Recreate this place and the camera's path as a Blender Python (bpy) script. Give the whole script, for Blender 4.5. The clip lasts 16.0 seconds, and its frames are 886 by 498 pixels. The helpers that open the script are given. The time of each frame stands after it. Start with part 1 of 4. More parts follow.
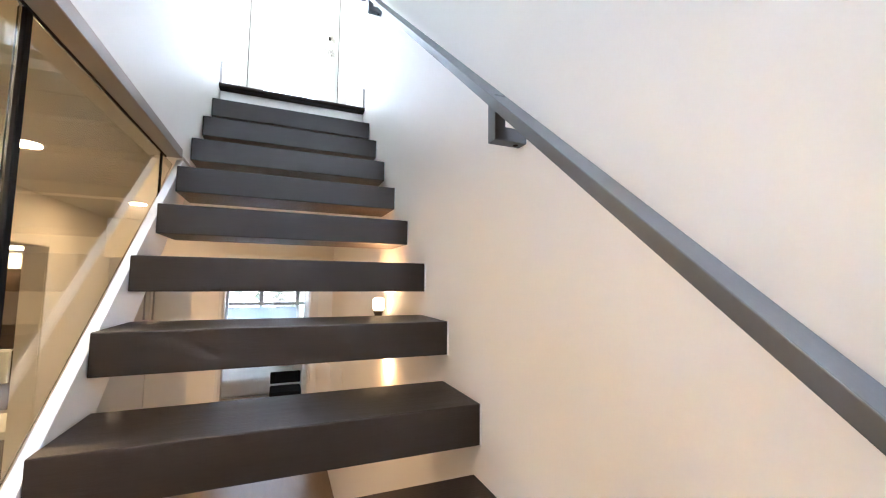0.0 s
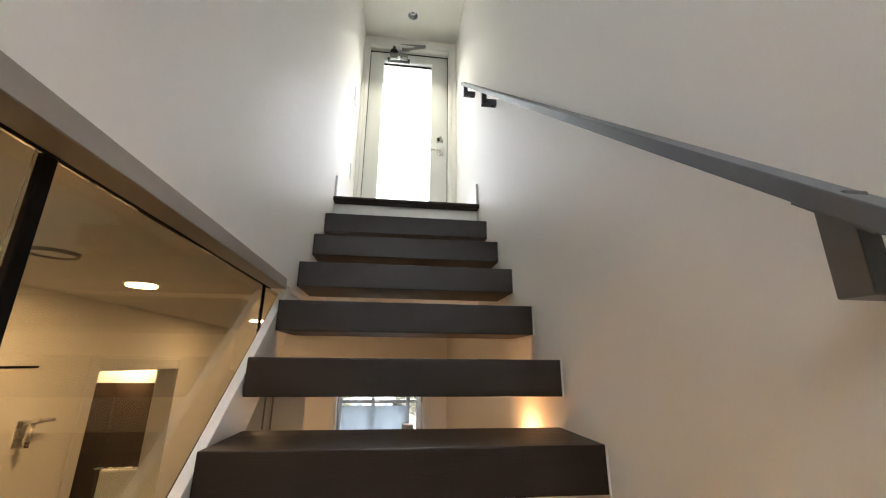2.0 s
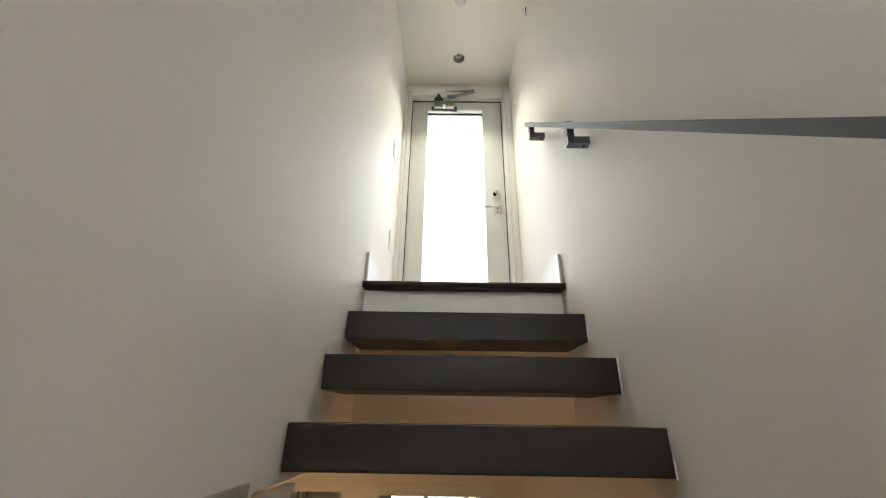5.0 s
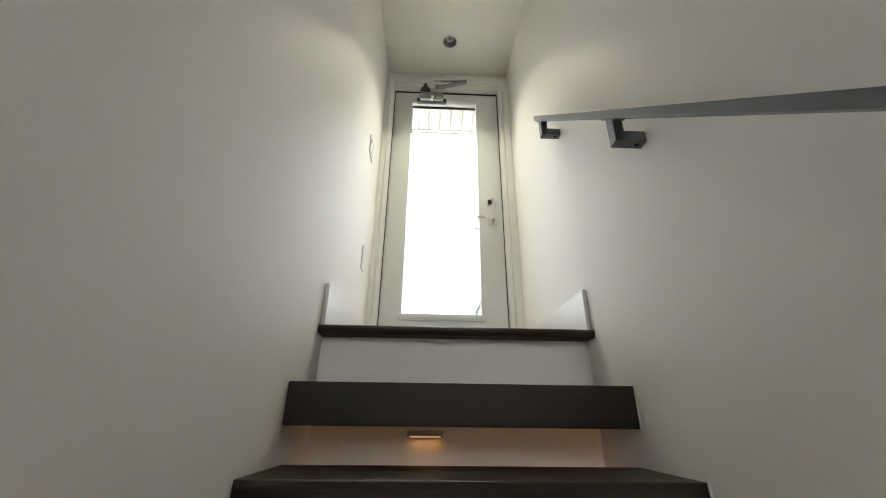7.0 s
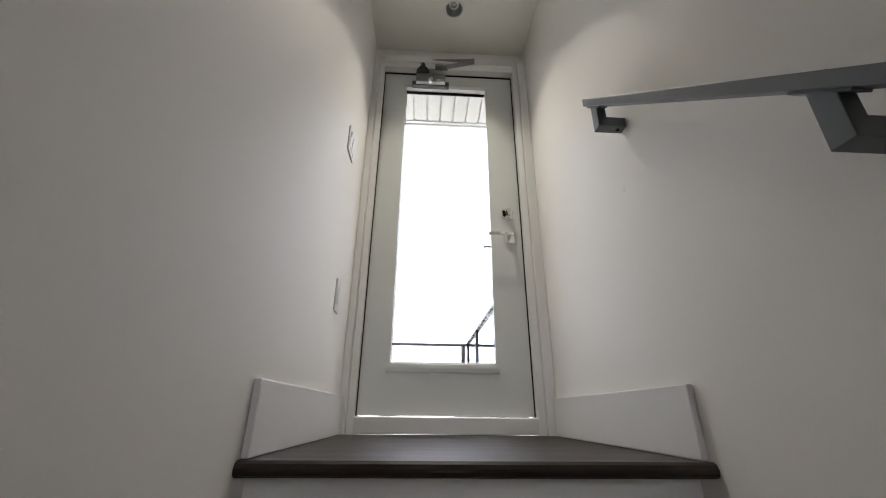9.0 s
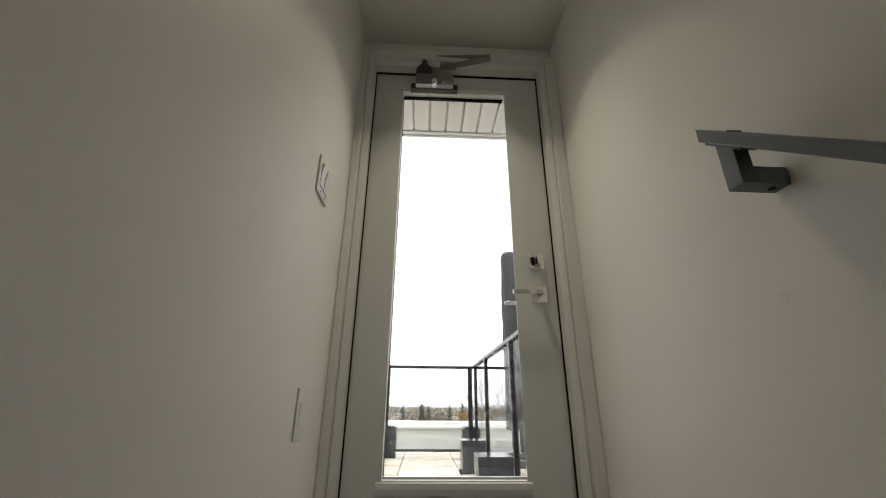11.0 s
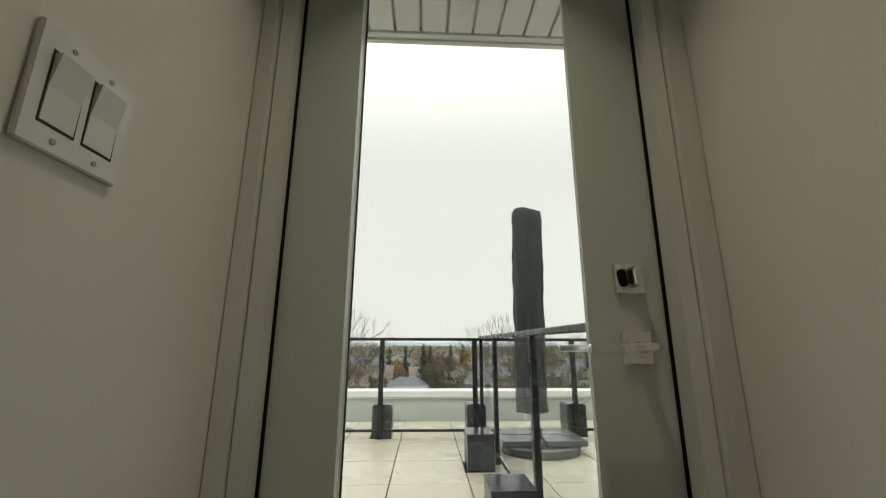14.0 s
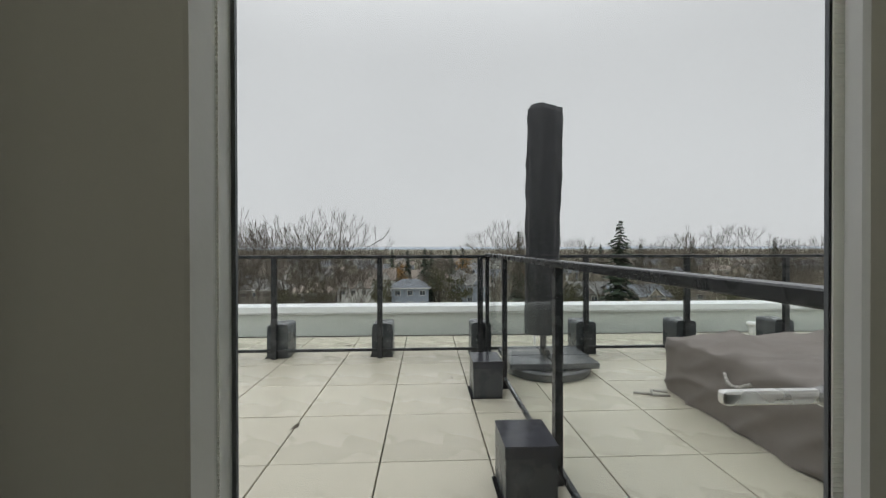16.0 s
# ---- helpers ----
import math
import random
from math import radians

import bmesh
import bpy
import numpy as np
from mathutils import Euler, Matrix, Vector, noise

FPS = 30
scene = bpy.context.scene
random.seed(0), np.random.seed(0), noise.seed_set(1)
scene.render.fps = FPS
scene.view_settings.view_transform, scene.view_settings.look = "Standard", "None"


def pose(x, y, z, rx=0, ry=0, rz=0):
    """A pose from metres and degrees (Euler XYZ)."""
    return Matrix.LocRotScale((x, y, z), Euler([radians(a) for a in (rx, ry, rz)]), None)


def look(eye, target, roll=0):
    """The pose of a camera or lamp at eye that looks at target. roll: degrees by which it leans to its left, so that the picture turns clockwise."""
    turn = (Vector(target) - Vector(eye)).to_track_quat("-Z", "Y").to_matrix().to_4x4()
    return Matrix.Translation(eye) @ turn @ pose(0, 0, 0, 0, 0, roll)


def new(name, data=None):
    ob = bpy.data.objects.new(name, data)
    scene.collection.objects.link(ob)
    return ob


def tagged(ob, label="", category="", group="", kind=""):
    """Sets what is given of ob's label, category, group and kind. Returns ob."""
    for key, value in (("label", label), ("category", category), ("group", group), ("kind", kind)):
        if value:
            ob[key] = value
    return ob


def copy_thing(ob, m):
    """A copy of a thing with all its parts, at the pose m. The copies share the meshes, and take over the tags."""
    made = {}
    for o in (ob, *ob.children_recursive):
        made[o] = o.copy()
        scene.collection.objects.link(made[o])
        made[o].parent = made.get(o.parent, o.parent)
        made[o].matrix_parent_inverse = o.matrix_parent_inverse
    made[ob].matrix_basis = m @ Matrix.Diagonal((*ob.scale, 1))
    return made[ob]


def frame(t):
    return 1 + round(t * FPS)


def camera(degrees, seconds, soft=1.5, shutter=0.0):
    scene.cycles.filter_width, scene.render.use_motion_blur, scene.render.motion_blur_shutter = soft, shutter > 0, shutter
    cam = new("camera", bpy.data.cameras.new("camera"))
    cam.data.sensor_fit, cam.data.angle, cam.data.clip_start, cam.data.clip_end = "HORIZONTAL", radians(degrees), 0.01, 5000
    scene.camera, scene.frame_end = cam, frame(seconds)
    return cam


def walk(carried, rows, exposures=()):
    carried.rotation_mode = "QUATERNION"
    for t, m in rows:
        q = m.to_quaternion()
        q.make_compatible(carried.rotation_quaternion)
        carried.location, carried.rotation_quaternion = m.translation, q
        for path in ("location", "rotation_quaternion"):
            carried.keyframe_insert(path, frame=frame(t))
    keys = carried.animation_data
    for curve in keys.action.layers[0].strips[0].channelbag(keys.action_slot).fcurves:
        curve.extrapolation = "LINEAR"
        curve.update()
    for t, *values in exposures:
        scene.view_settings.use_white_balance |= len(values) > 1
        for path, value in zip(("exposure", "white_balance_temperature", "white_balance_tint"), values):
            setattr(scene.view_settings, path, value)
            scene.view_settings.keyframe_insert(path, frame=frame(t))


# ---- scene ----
cam = camera(96.9, 16.0, soft=1.1)
PATH = [
    (0, (-0.050, -2.866, 1.960), (0.708, -1.022, 2.125), 0.6),
    (0.5, (-0.092, -2.751, 1.970), (0.541, -0.872, 2.235), 0.6),
    (1, (-0.103, -2.623, 2.001), (0.399, -0.722, 2.366), 0.4),
    (1.5, (-0.074, -2.500, 2.120), (0.305, -0.592, 2.586), 0.5),
    (2, (-0.059, -2.415, 2.221), (0.175, -0.508, 2.778), 0.5),
    (2.5, (-0.087, -2.327, 2.280), (0.028, -0.433, 2.913), 0.7),
    (3, (-0.116, -2.234, 2.375), (-0.091, -0.358, 3.069), 0.9),
    (3.5, (-0.111, -2.124, 2.439), (-0.135, -0.265, 3.177), 1.0),
    (4, (-0.073, -2.008, 2.505), (-0.114, -0.162, 3.273), 1.0),
    (6.5, (-0.096, -1.465, 2.882), (-0.050, 0.368, 3.680), 0.7),
    (7, (-0.102, -1.366, 2.954), (-0.037, 0.468, 3.750), 0.7),
    (7.5, (-0.123, -1.251, 3.033), (-0.047, 0.583, 3.827), 0.7),
    (8, (-0.138, -1.124, 3.125), (-0.053, 0.713, 3.912), 0.8),
    (8.5, (-0.124, -1.002, 3.205), (-0.044, 0.839, 3.983), 0.6),
    (9, (-0.126, -0.888, 3.336), (-0.034, 0.955, 4.106), 0.6),
    (9.5, (-0.139, -0.789, 3.455), (-0.055, 1.062, 4.208), 0.6),
    (10, (-0.139, -0.688, 3.584), (-0.061, 1.167, 4.328), 0.6),
    (12.5, (-0.125, -0.182, 4.023), (-0.028, 1.692, 4.716), 0.1),
    (13, (-0.102, -0.034, 4.098), (-0.003, 1.858, 4.739), 0.0),
    (13.5, (-0.094, 0.090, 4.165), (-0.002, 2.006, 4.729), 0.1),
    (14, (-0.110, 0.209, 4.216), (-0.024, 2.152, 4.683), 0.2),
    (14.5, (-0.123, 0.358, 4.267), (-0.038, 2.325, 4.618), 0.0),
    (15, (-0.110, 0.487, 4.300), (-0.026, 2.473, 4.524), 0.2),
    (15.5, (-0.094, 0.611, 4.341), (-0.014, 2.607, 4.437), 0.1),
    (16, (-0.108, 0.738, 4.366), (-0.022, 2.736, 4.356), -0.1),
]
EXPOSURES = [(0, 5.05, 5200, 9), (0.3, 4.5, 5600, 9), (1.0, 4.42, 5650, 9), (1.5, 4.3, 5900, 10), (2, 3.95, 6050, 9), (3, 3.85, 6150, 7), (4, 3.85, 6250, 8), (6.5, 3.5, 6300, 7), (9, 2.7, 6000, 16), (10, 2.2, 6250, 19), (12.5, 1.35, 7000, 0), (14, 0.9, 6900, 0), (15, 0.48, 6600, 3), (16, 0.45, 6400, 7)]
walk(cam, [(t, look(eye, target, roll)) for t, eye, target, roll in PATH], EXPOSURES)

# ---- sky and sun: a bright overcast day ----
world = bpy.data.worlds.new("overcast_sky")
scene.world = world
world.use_nodes = True
wt = world.node_tree
bg = wt.nodes["Background"]
sky = wt.nodes.new("ShaderNodeTexSky")
sky.sky_type = "NISHITA"
sky.sun_disc = False
sky.sun_elevation, sky.sun_rotation = radians(38), radians(200)
dull = wt.nodes.new("ShaderNodeHueSaturation")
dull.inputs["Saturation"].default_value = 0.1
wt.links.new(sky.outputs["Color"], dull.inputs["Color"])
cloud = wt.nodes.new("ShaderNodeTexNoise")
cloud.inputs["Scale"].default_value = 2.2
cloud.inputs["Detail"].default_value = 3
rampc = wt.nodes.new("ShaderNodeMapRange")
rampc.inputs["To Min"].default_value, rampc.inputs["To Max"].default_value = 7.2, 8.4
wt.links.new(cloud.outputs["Fac"], rampc.inputs["Value"])
tint = wt.nodes.new("ShaderNodeVectorMath")
tint.operation = "SCALE"
tint.inputs[0].default_value = (1.015, 0.98, 1.01)
# an overcast sky is brighter overhead than at the horizon
way = wt.nodes.new("ShaderNodeTexCoord")
axes = wt.nodes.new("ShaderNodeSeparateXYZ")
wt.links.new(way.outputs["Generated"], axes.inputs["Vector"])
up = wt.nodes.new("ShaderNodeMapRange")
up.interpolation_type = "SMOOTHSTEP"
up.inputs["From Min"].default_value, up.inputs["From Max"].default_value = 0.40, 1.0
up.inputs["To Min"].default_value, up.inputs["To Max"].default_value = 0.98, 2.5
wt.links.new(axes.outputs["Z"], up.inputs["Value"])
both = wt.nodes.new("ShaderNodeMath")
both.operation = "MULTIPLY"
wt.links.new(rampc.outputs["Result"], both.inputs[0])
wt.links.new(up.outputs["Result"], both.inputs[1])
wt.links.new(both.outputs[0], tint.inputs["Scale"])
veil = wt.nodes.new("ShaderNodeMix")
veil.data_type = "RGBA"
veil.inputs["Factor"].default_value = 0.92
wt.links.new(dull.outputs["Color"], veil.inputs["A"])
wt.links.new(tint.outputs["Vector"], veil.inputs["B"])
wt.links.new(veil.outputs["Result"], bg.inputs["Color"])
bg.inputs["Strength"].default_value = 0.1
sun = new("sun", bpy.data.lights.new("sun", "SUN"))
sun.data.energy, sun.data.angle, sun.data.color = 0.5, radians(60), (1.0, 0.97, 0.93)
sun.matrix_basis = look((-10, -25, 22), (0, 0, 0))

# ---- lamps of the place, and added fill lamps ----
def lamp_spot(x, y, z, watts, r=0.05):
    l = new("lamp_or_fill", bpy.data.lights.new("lamp_or_fill", "AREA"))
    l.data.shape, l.data.size, l.data.energy, l.data.color = "DISK", 2 * r, watts, (1.0, 0.56, 0.245)
    l.matrix_basis = pose(x, y, z)
    return l


# The third lamp, at -2.6, is added out of view for more light.
for yy in (-0.777, 0.594, -2.6):
    lamp_spot(-1.04, yy, 2.495, 0.30)
lamp_spot(-2.3, 1.40, 2.16, 0.2, 0.1)
step = lamp_spot(-0.1, 0.025, 2.893, 0.0013, 0.02)
step.data.shape, step.data.size, step.data.size_y, step.data.color = "RECTANGLE", 0.10, 0.02, (1.0, 0.46, 0.15)
# The landing downlight looks unlit; this lamp in it is added fill.
landing_fill = lamp_spot(0.002, 0.683, 5.506, 0.56, 0.018)
landing_fill.data.color, landing_fill.data.spread = (1.0, 0.91, 0.68), radians(86)
for zz, turn, watts in ((1.885, 180, 0.17), (1.60, 0, 0.12)):
    s = lamp_spot(0.42, -0.86, zz, watts, 0.03)
    s.matrix_basis, s.data.color = pose(0.42, -0.86, zz, turn), (1.0, 0.48, 0.18)

# ---- materials ----
def mat(name, color, rough=0.5, metal=0.0, var=0.08, scale=6.0, fine=60.0, bump=0.02, spec=0.5, stretch=(1, 1, 1), per_object=0.0, coat=0.0, wet=0.08):
    """A surface with variation at two scales and fine relief."""
    m = bpy.data.materials.new(name)
    m.use_nodes = True
    nt = m.node_tree
    b = nt.nodes["Principled BSDF"]
    b.inputs["Metallic"].default_value = metal
    b.inputs["Specular IOR Level"].default_value = spec
    b.inputs["Coat Weight"].default_value = coat
    tc = nt.nodes.new("ShaderNodeTexCoord")
    mp = nt.nodes.new("ShaderNodeMapping")
    mp.inputs["Scale"].default_value = stretch
    nt.links.new(tc.outputs["Object"], mp.inputs["Vector"])
    n1 = nt.nodes.new("ShaderNodeTexNoise")
    n1.inputs["Scale"].default_value = scale
    n1.inputs["Detail"].default_value = 4
    n2 = nt.nodes.new("ShaderNodeTexNoise")
    n2.inputs["Scale"].default_value = fine
    n2.inputs["Detail"].default_value = 3
    for n in (n1, n2):
        nt.links.new(mp.outputs["Vector"], n.inputs["Vector"])
    add = nt.nodes.new("ShaderNodeMath")
    add.operation = "MULTIPLY_ADD"
    nt.links.new(n2.outputs["Fac"], add.inputs[0])
    add.inputs[1].default_value = 0.5
    nt.links.new(n1.outputs["Fac"], add.inputs[2])
    ramp = nt.nodes.new("ShaderNodeMapRange")
    ramp.inputs["From Min"].default_value, ramp.inputs["From Max"].default_value = 0.4, 1.1
    ramp.inputs["To Min"].default_value, ramp.inputs["To Max"].default_value = 1 - var, 1 + var
    nt.links.new(add.outputs[0], ramp.inputs["Value"])
    value = ramp.outputs["Result"]
    if per_object:
        oi = nt.nodes.new("ShaderNodeObjectInfo")
        r2 = nt.nodes.new("ShaderNodeMapRange")
        r2.inputs["To Min"].default_value, r2.inputs["To Max"].default_value = 1 - per_object, 1 + per_object
        nt.links.new(oi.outputs["Random"], r2.inputs["Value"])
        mul = nt.nodes.new("ShaderNodeMath")
        mul.operation = "MULTIPLY"
        nt.links.new(value, mul.inputs[0])
        nt.links.new(r2.outputs["Result"], mul.inputs[1])
        value = mul.outputs[0]
    mix = nt.nodes.new("ShaderNodeVectorMath")
    mix.operation = "SCALE"
    mix.inputs[0].default_value = color
    nt.links.new(value, mix.inputs["Scale"])
    nt.links.new(mix.outputs["Vector"], b.inputs["Base Color"])
    rr = nt.nodes.new("ShaderNodeMapRange")
    rr.inputs["To Min"].default_value, rr.inputs["To Max"].default_value = max(0.02, rough - wet), min(1, rough + wet)
    nt.links.new(n1.outputs["Fac"], rr.inputs["Value"])
    nt.links.new(rr.outputs["Result"], b.inputs["Roughness"])
    if bump:
        bp = nt.nodes.new("ShaderNodeBump")
        bp.inputs["Strength"].default_value = min(1, bump * 10)
        bp.inputs["Distance"].default_value = 0.002
        nt.links.new(n2.outputs["Fac"], bp.inputs["Height"])
        nt.links.new(bp.outputs["Normal"], b.inputs["Normal"])
    return m


def glow(name, color, strength):
    m = bpy.data.materials.new(name)
    m.use_nodes = True
    b = m.node_tree.nodes["Principled BSDF"]
    b.inputs["Base Color"].default_value = (*color, 1)
    b.inputs["Emission Color"].default_value = (*color, 1)
    b.inputs["Emission Strength"].default_value = strength
    return m


def glass_mat(name, color=(1, 1, 1), ior=1.45):
    m = bpy.data.materials.new(name)
    m.use_nodes = True
    b = m.node_tree.nodes["Principled BSDF"]
    b.inputs["Base Color"].default_value = (*color, 1)
    b.inputs["Transmission Weight"].default_value = 1
    b.inputs["Roughness"].default_value = 0.0
    b.inputs["IOR"].default_value = ior
    return m


SPACER = mat("pale_spacer", (0.88, 0.88, 0.86), 0.4, var=0.02, scale=8, fine=90, bump=0.0)
sn = SPACER.node_tree
stl = sn.nodes.new("ShaderNodeBsdfTranslucent")
stl.inputs["Color"].default_value = (0.92, 0.92, 0.88, 1)
smx = sn.nodes.new("ShaderNodeMixShader")
smx.inputs["Fac"].default_value = 0.75
sn.links.new(sn.nodes["Principled BSDF"].outputs["BSDF"], smx.inputs[1])
sn.links.new(stl.outputs["BSDF"], smx.inputs[2])
sn.links.new(smx.outputs["Shader"], sn.nodes["Material Output"].inputs["Surface"])
WALL = mat("wall_paint", (0.86, 0.84, 0.795), 0.5, var=0.02, scale=1.5, fine=180, bump=0.006, spec=0.3)
CEIL = mat("ceiling_paint", (0.80, 0.79, 0.74), 0.8, var=0.02, scale=2, fine=150, bump=0.02)
TRIM = mat("trim_paint", (0.80, 0.80, 0.78), 0.32, var=0.02, scale=3, fine=90, bump=0.006)
DOORP = mat("door_paint", (0.70, 0.72, 0.70), 0.34, var=0.02, scale=3, fine=120, bump=0.01)
WOOD = mat("dark_stained_wood", (0.023, 0.0155, 0.0115), 0.46, spec=0.28, var=0.22, scale=5, fine=40, bump=0.03, stretch=(0.6, 7, 7), per_object=0.06)
RAILM = mat("graphite_metal", (0.13, 0.14, 0.155), 0.42, metal=0.35, var=0.05, scale=9, fine=160, bump=0.006)
CHANNEL = mat("bronze_channel", (0.36, 0.32, 0.28), 0.5, metal=0.2, var=0.06, scale=4, fine=90, bump=0.004)
BLACK = mat("black_seal", (0.010, 0.010, 0.011), 0.8, spec=0.15, var=0.1, scale=6, fine=60, bump=0.01)
CHROME = mat("satin_chrome", (0.82, 0.81, 0.79), 0.27, metal=1.0, var=0.04, scale=20, fine=200, bump=0.0)
ALU = mat("aluminium", (0.62, 0.62, 0.62), 0.34, metal=1.0, var=0.05, scale=20, fine=200, bump=0.0)
PIVOT = mat("dark_pivot_metal", (0.09, 0.095, 0.10), 0.45, metal=0.5, var=0.08, scale=12, fine=100, bump=0.0)
REFLECTOR = mat("grey_reflector", (0.33, 0.34, 0.35), 0.4, metal=0.3, var=0.05, scale=12, fine=100, bump=0.0)
CLOSER = mat("closer_grey", (0.33, 0.33, 0.33), 0.45, metal=0.6, var=0.05, scale=12, fine=100, bump=0.0)
PLASTIC = mat("white_plastic", (0.80, 0.80, 0.78), 0.3, var=0.02, scale=8, fine=90, bump=0.0)
FLOORW = mat("oak_floor", (0.17, 0.12, 0.085), 0.4, var=0.2, scale=3, fine=30, bump=0.02, stretch=(6, 0.6, 1))
PAVER = mat("sand_paver", (0.52, 0.485, 0.39), 0.29, wet=0.17, var=0.08, scale=1.7, fine=130, bump=0.02, per_object=0.05)
GROUT = mat("dark_joint", (0.06, 0.058, 0.05), 0.9, var=0.2, scale=8, fine=60)
PARAP = mat("parapet_paint", (0.585, 0.60, 0.565), 0.6, var=0.05, scale=2, fine=80, bump=0.02)
CAPM = mat("parapet_cap_metal", (0.76, 0.77, 0.77), 0.35, var=0.04, scale=3, fine=60, bump=0.004)
DARKM = mat("charcoal_metal", (0.035, 0.037, 0.04), 0.27, metal=0.4, var=0.1, scale=8, fine=120, bump=0.008)
BALLAST = mat("ballast_grey", (0.055, 0.06, 0.066), 0.28, var=0.15, scale=7, fine=140, bump=0.02)
COVER = mat("black_cover_cloth", (0.018, 0.019, 0.022), 0.52, var=0.18, scale=6, fine=240, bump=0.04)
TAUPE = mat("taupe_cover_cloth", (0.19, 0.165, 0.15), 0.75, var=0.12, scale=4, fine=260, bump=0.04)
TAUPE2 = mat("pale_strap", (0.42, 0.40, 0.37), 0.7, var=0.1, scale=9, fine=200)
BASEM = mat("umbrella_base_concrete", (0.10, 0.105, 0.11), 0.2, var=0.2, scale=5, fine=90, bump=0.03)
SOFFIT = mat("soffit_vinyl", (0.74, 0.75, 0.74), 0.45, var=0.03, scale=3, fine=90, bump=0.004)
STUCCO = mat("grey_stucco", (0.42, 0.43, 0.43), 0.85, var=0.08, scale=2, fine=60, bump=0.05)
GLASS = glass_mat("clear_glass", (0.96, 0.98, 0.97), 1.06)
GLASS_IN = glass_mat("screen_glass", (0.80, 0.785, 0.65))
PANE = glass_mat("door_glass", (0.775, 0.79, 0.785), 1.12)
BATHW = mat("dark_walnut", (0.05, 0.032, 0.022), 0.4, var=0.25, scale=5, fine=40, stretch=(1, 1, 6))
LINEN = mat("white_linen", (0.75, 0.73, 0.70), 0.9, var=0.06, scale=6, fine=160, bump=0.05)
BEIGE = mat("beige_fabric", (0.52, 0.45, 0.36), 0.9, var=0.08, scale=7, fine=200, bump=0.05)
BLUECLOTH = mat("blue_grey_blind", (0.46, 0.52, 0.56), 0.85, var=0.06, scale=5, fine=120, bump=0.02)
WARM = glow("warm_lamp_face", (1.0, 0.72, 0.40), 3.0)
WARMS = glow("warm_shade", (1.0, 0.62, 0.28), 0.55)
# Ground, woods and roof colours are lightened overall to stand in for haze.
GROUNDM = mat("lawn_and_soil", (0.16, 0.155, 0.11), 0.95, var=0.4, scale=0.06, fine=1.5, bump=0.0)
ASPHALT = mat("asphalt", (0.09, 0.09, 0.093), 0.8, var=0.2, scale=0.3, fine=5, bump=0.0)
BARK = mat("grey_brown_bark", (0.085, 0.07, 0.053), 0.9, var=0.25, scale=0.7, fine=12, bump=0.0)
NEEDLE = mat("conifer_needles", (0.030, 0.046, 0.026), 0.85, var=0.45, scale=0.5, fine=5, bump=0.0)
RUST = mat("autumn_leaves", (0.30, 0.18, 0.07), 0.85, var=0.4, scale=0.6, fine=5, bump=0.0)
WOODS = mat("winter_woods", (0.20, 0.175, 0.14), 0.95, var=0.45, scale=0.05, fine=0.5, bump=0.0)
# Distance haze is put into the hills' blue-grey base colour.
HILL = mat("distant_hill_haze", (0.34, 0.38, 0.43), 1.0, var=0.1, scale=0.003, fine=0.03, bump=0.0)
ROOFS = [mat("asphalt_shingle", (0.15, 0.145, 0.14), 0.85, var=0.2, scale=0.6, fine=8, bump=0.0),
         mat("brown_shingle", (0.20, 0.165, 0.14), 0.85, var=0.2, scale=0.6, fine=8, bump=0.0),
         mat("slate_shingle", (0.14, 0.15, 0.17), 0.8, var=0.2, scale=0.6, fine=8, bump=0.0)]
SIDING = [mat("white_siding", (0.66, 0.65, 0.62), 0.7, var=0.05, scale=0.5, fine=6, bump=0.0),
          mat("blue_grey_siding", (0.27, 0.30, 0.35), 0.7, var=0.05, scale=0.5, fine=6, bump=0.0),
          mat("beige_siding", (0.44, 0.39, 0.32), 0.7, var=0.05, scale=0.5, fine=6, bump=0.0),
          mat("taupe_siding", (0.25, 0.22, 0.20), 0.7, var=0.05, scale=0.5, fine=6, bump=0.0)]
WINDARK = mat("window_pane", (0.05, 0.06, 0.07), 0.1, var=0.1, scale=1, fine=4, bump=0.0)


# ---- building helpers ----
def box(bm, x0, x1, y0, y1, z0, z1, m=None):
    v = [bm.verts.new((x, y, z)) for x in (x0, x1) for y in (y0, y1) for z in (z0, z1)]
    if m is not None:
        for p in v:
            p.co = m @ p.co
    for f in ((0, 1, 3, 2), (4, 6, 7, 5), (0, 4, 5, 1), (2, 3, 7, 6), (0, 2, 6, 4), (1, 5, 7, 3)):
        bm.faces.new([v[i] for i in f])
    return v


def boxes(*bs, bevel=0.0, seg=1):
    bm = bmesh.new()
    for b in bs:
        box(bm, *b)
    if bevel:
        bmesh.ops.bevel(bm, geom=bm.edges[:], offset=bevel, segments=seg, affect="EDGES", profile=0.6)
    return bm


def prism(poly, x0, x1, axis="x", bevel=0.0):
    """A polygon given in the two other axes, drawn out along one axis."""
    bm = bmesh.new()
    def put(a, p):
        return {"x": (a, p[0], p[1]), "y": (p[0], a, p[1]), "z": (p[0], p[1], a)}[axis]
    lo = [bm.verts.new(put(x0, p)) for p in poly]
    hi = [bm.verts.new(put(x1, p)) for p in poly]
    bm.faces.new(lo)
    bm.faces.new(hi[::-1])
    n = len(poly)
    for i in range(n):
        bm.faces.new((lo[i], hi[i], hi[(i + 1) % n], lo[(i + 1) % n]))
    bmesh.ops.recalc_face_normals(bm, faces=bm.faces[:])
    if bevel:
        bmesh.ops.bevel(bm, geom=bm.edges[:], offset=bevel, segments=2, affect="EDGES", profile=0.6)
    return bm


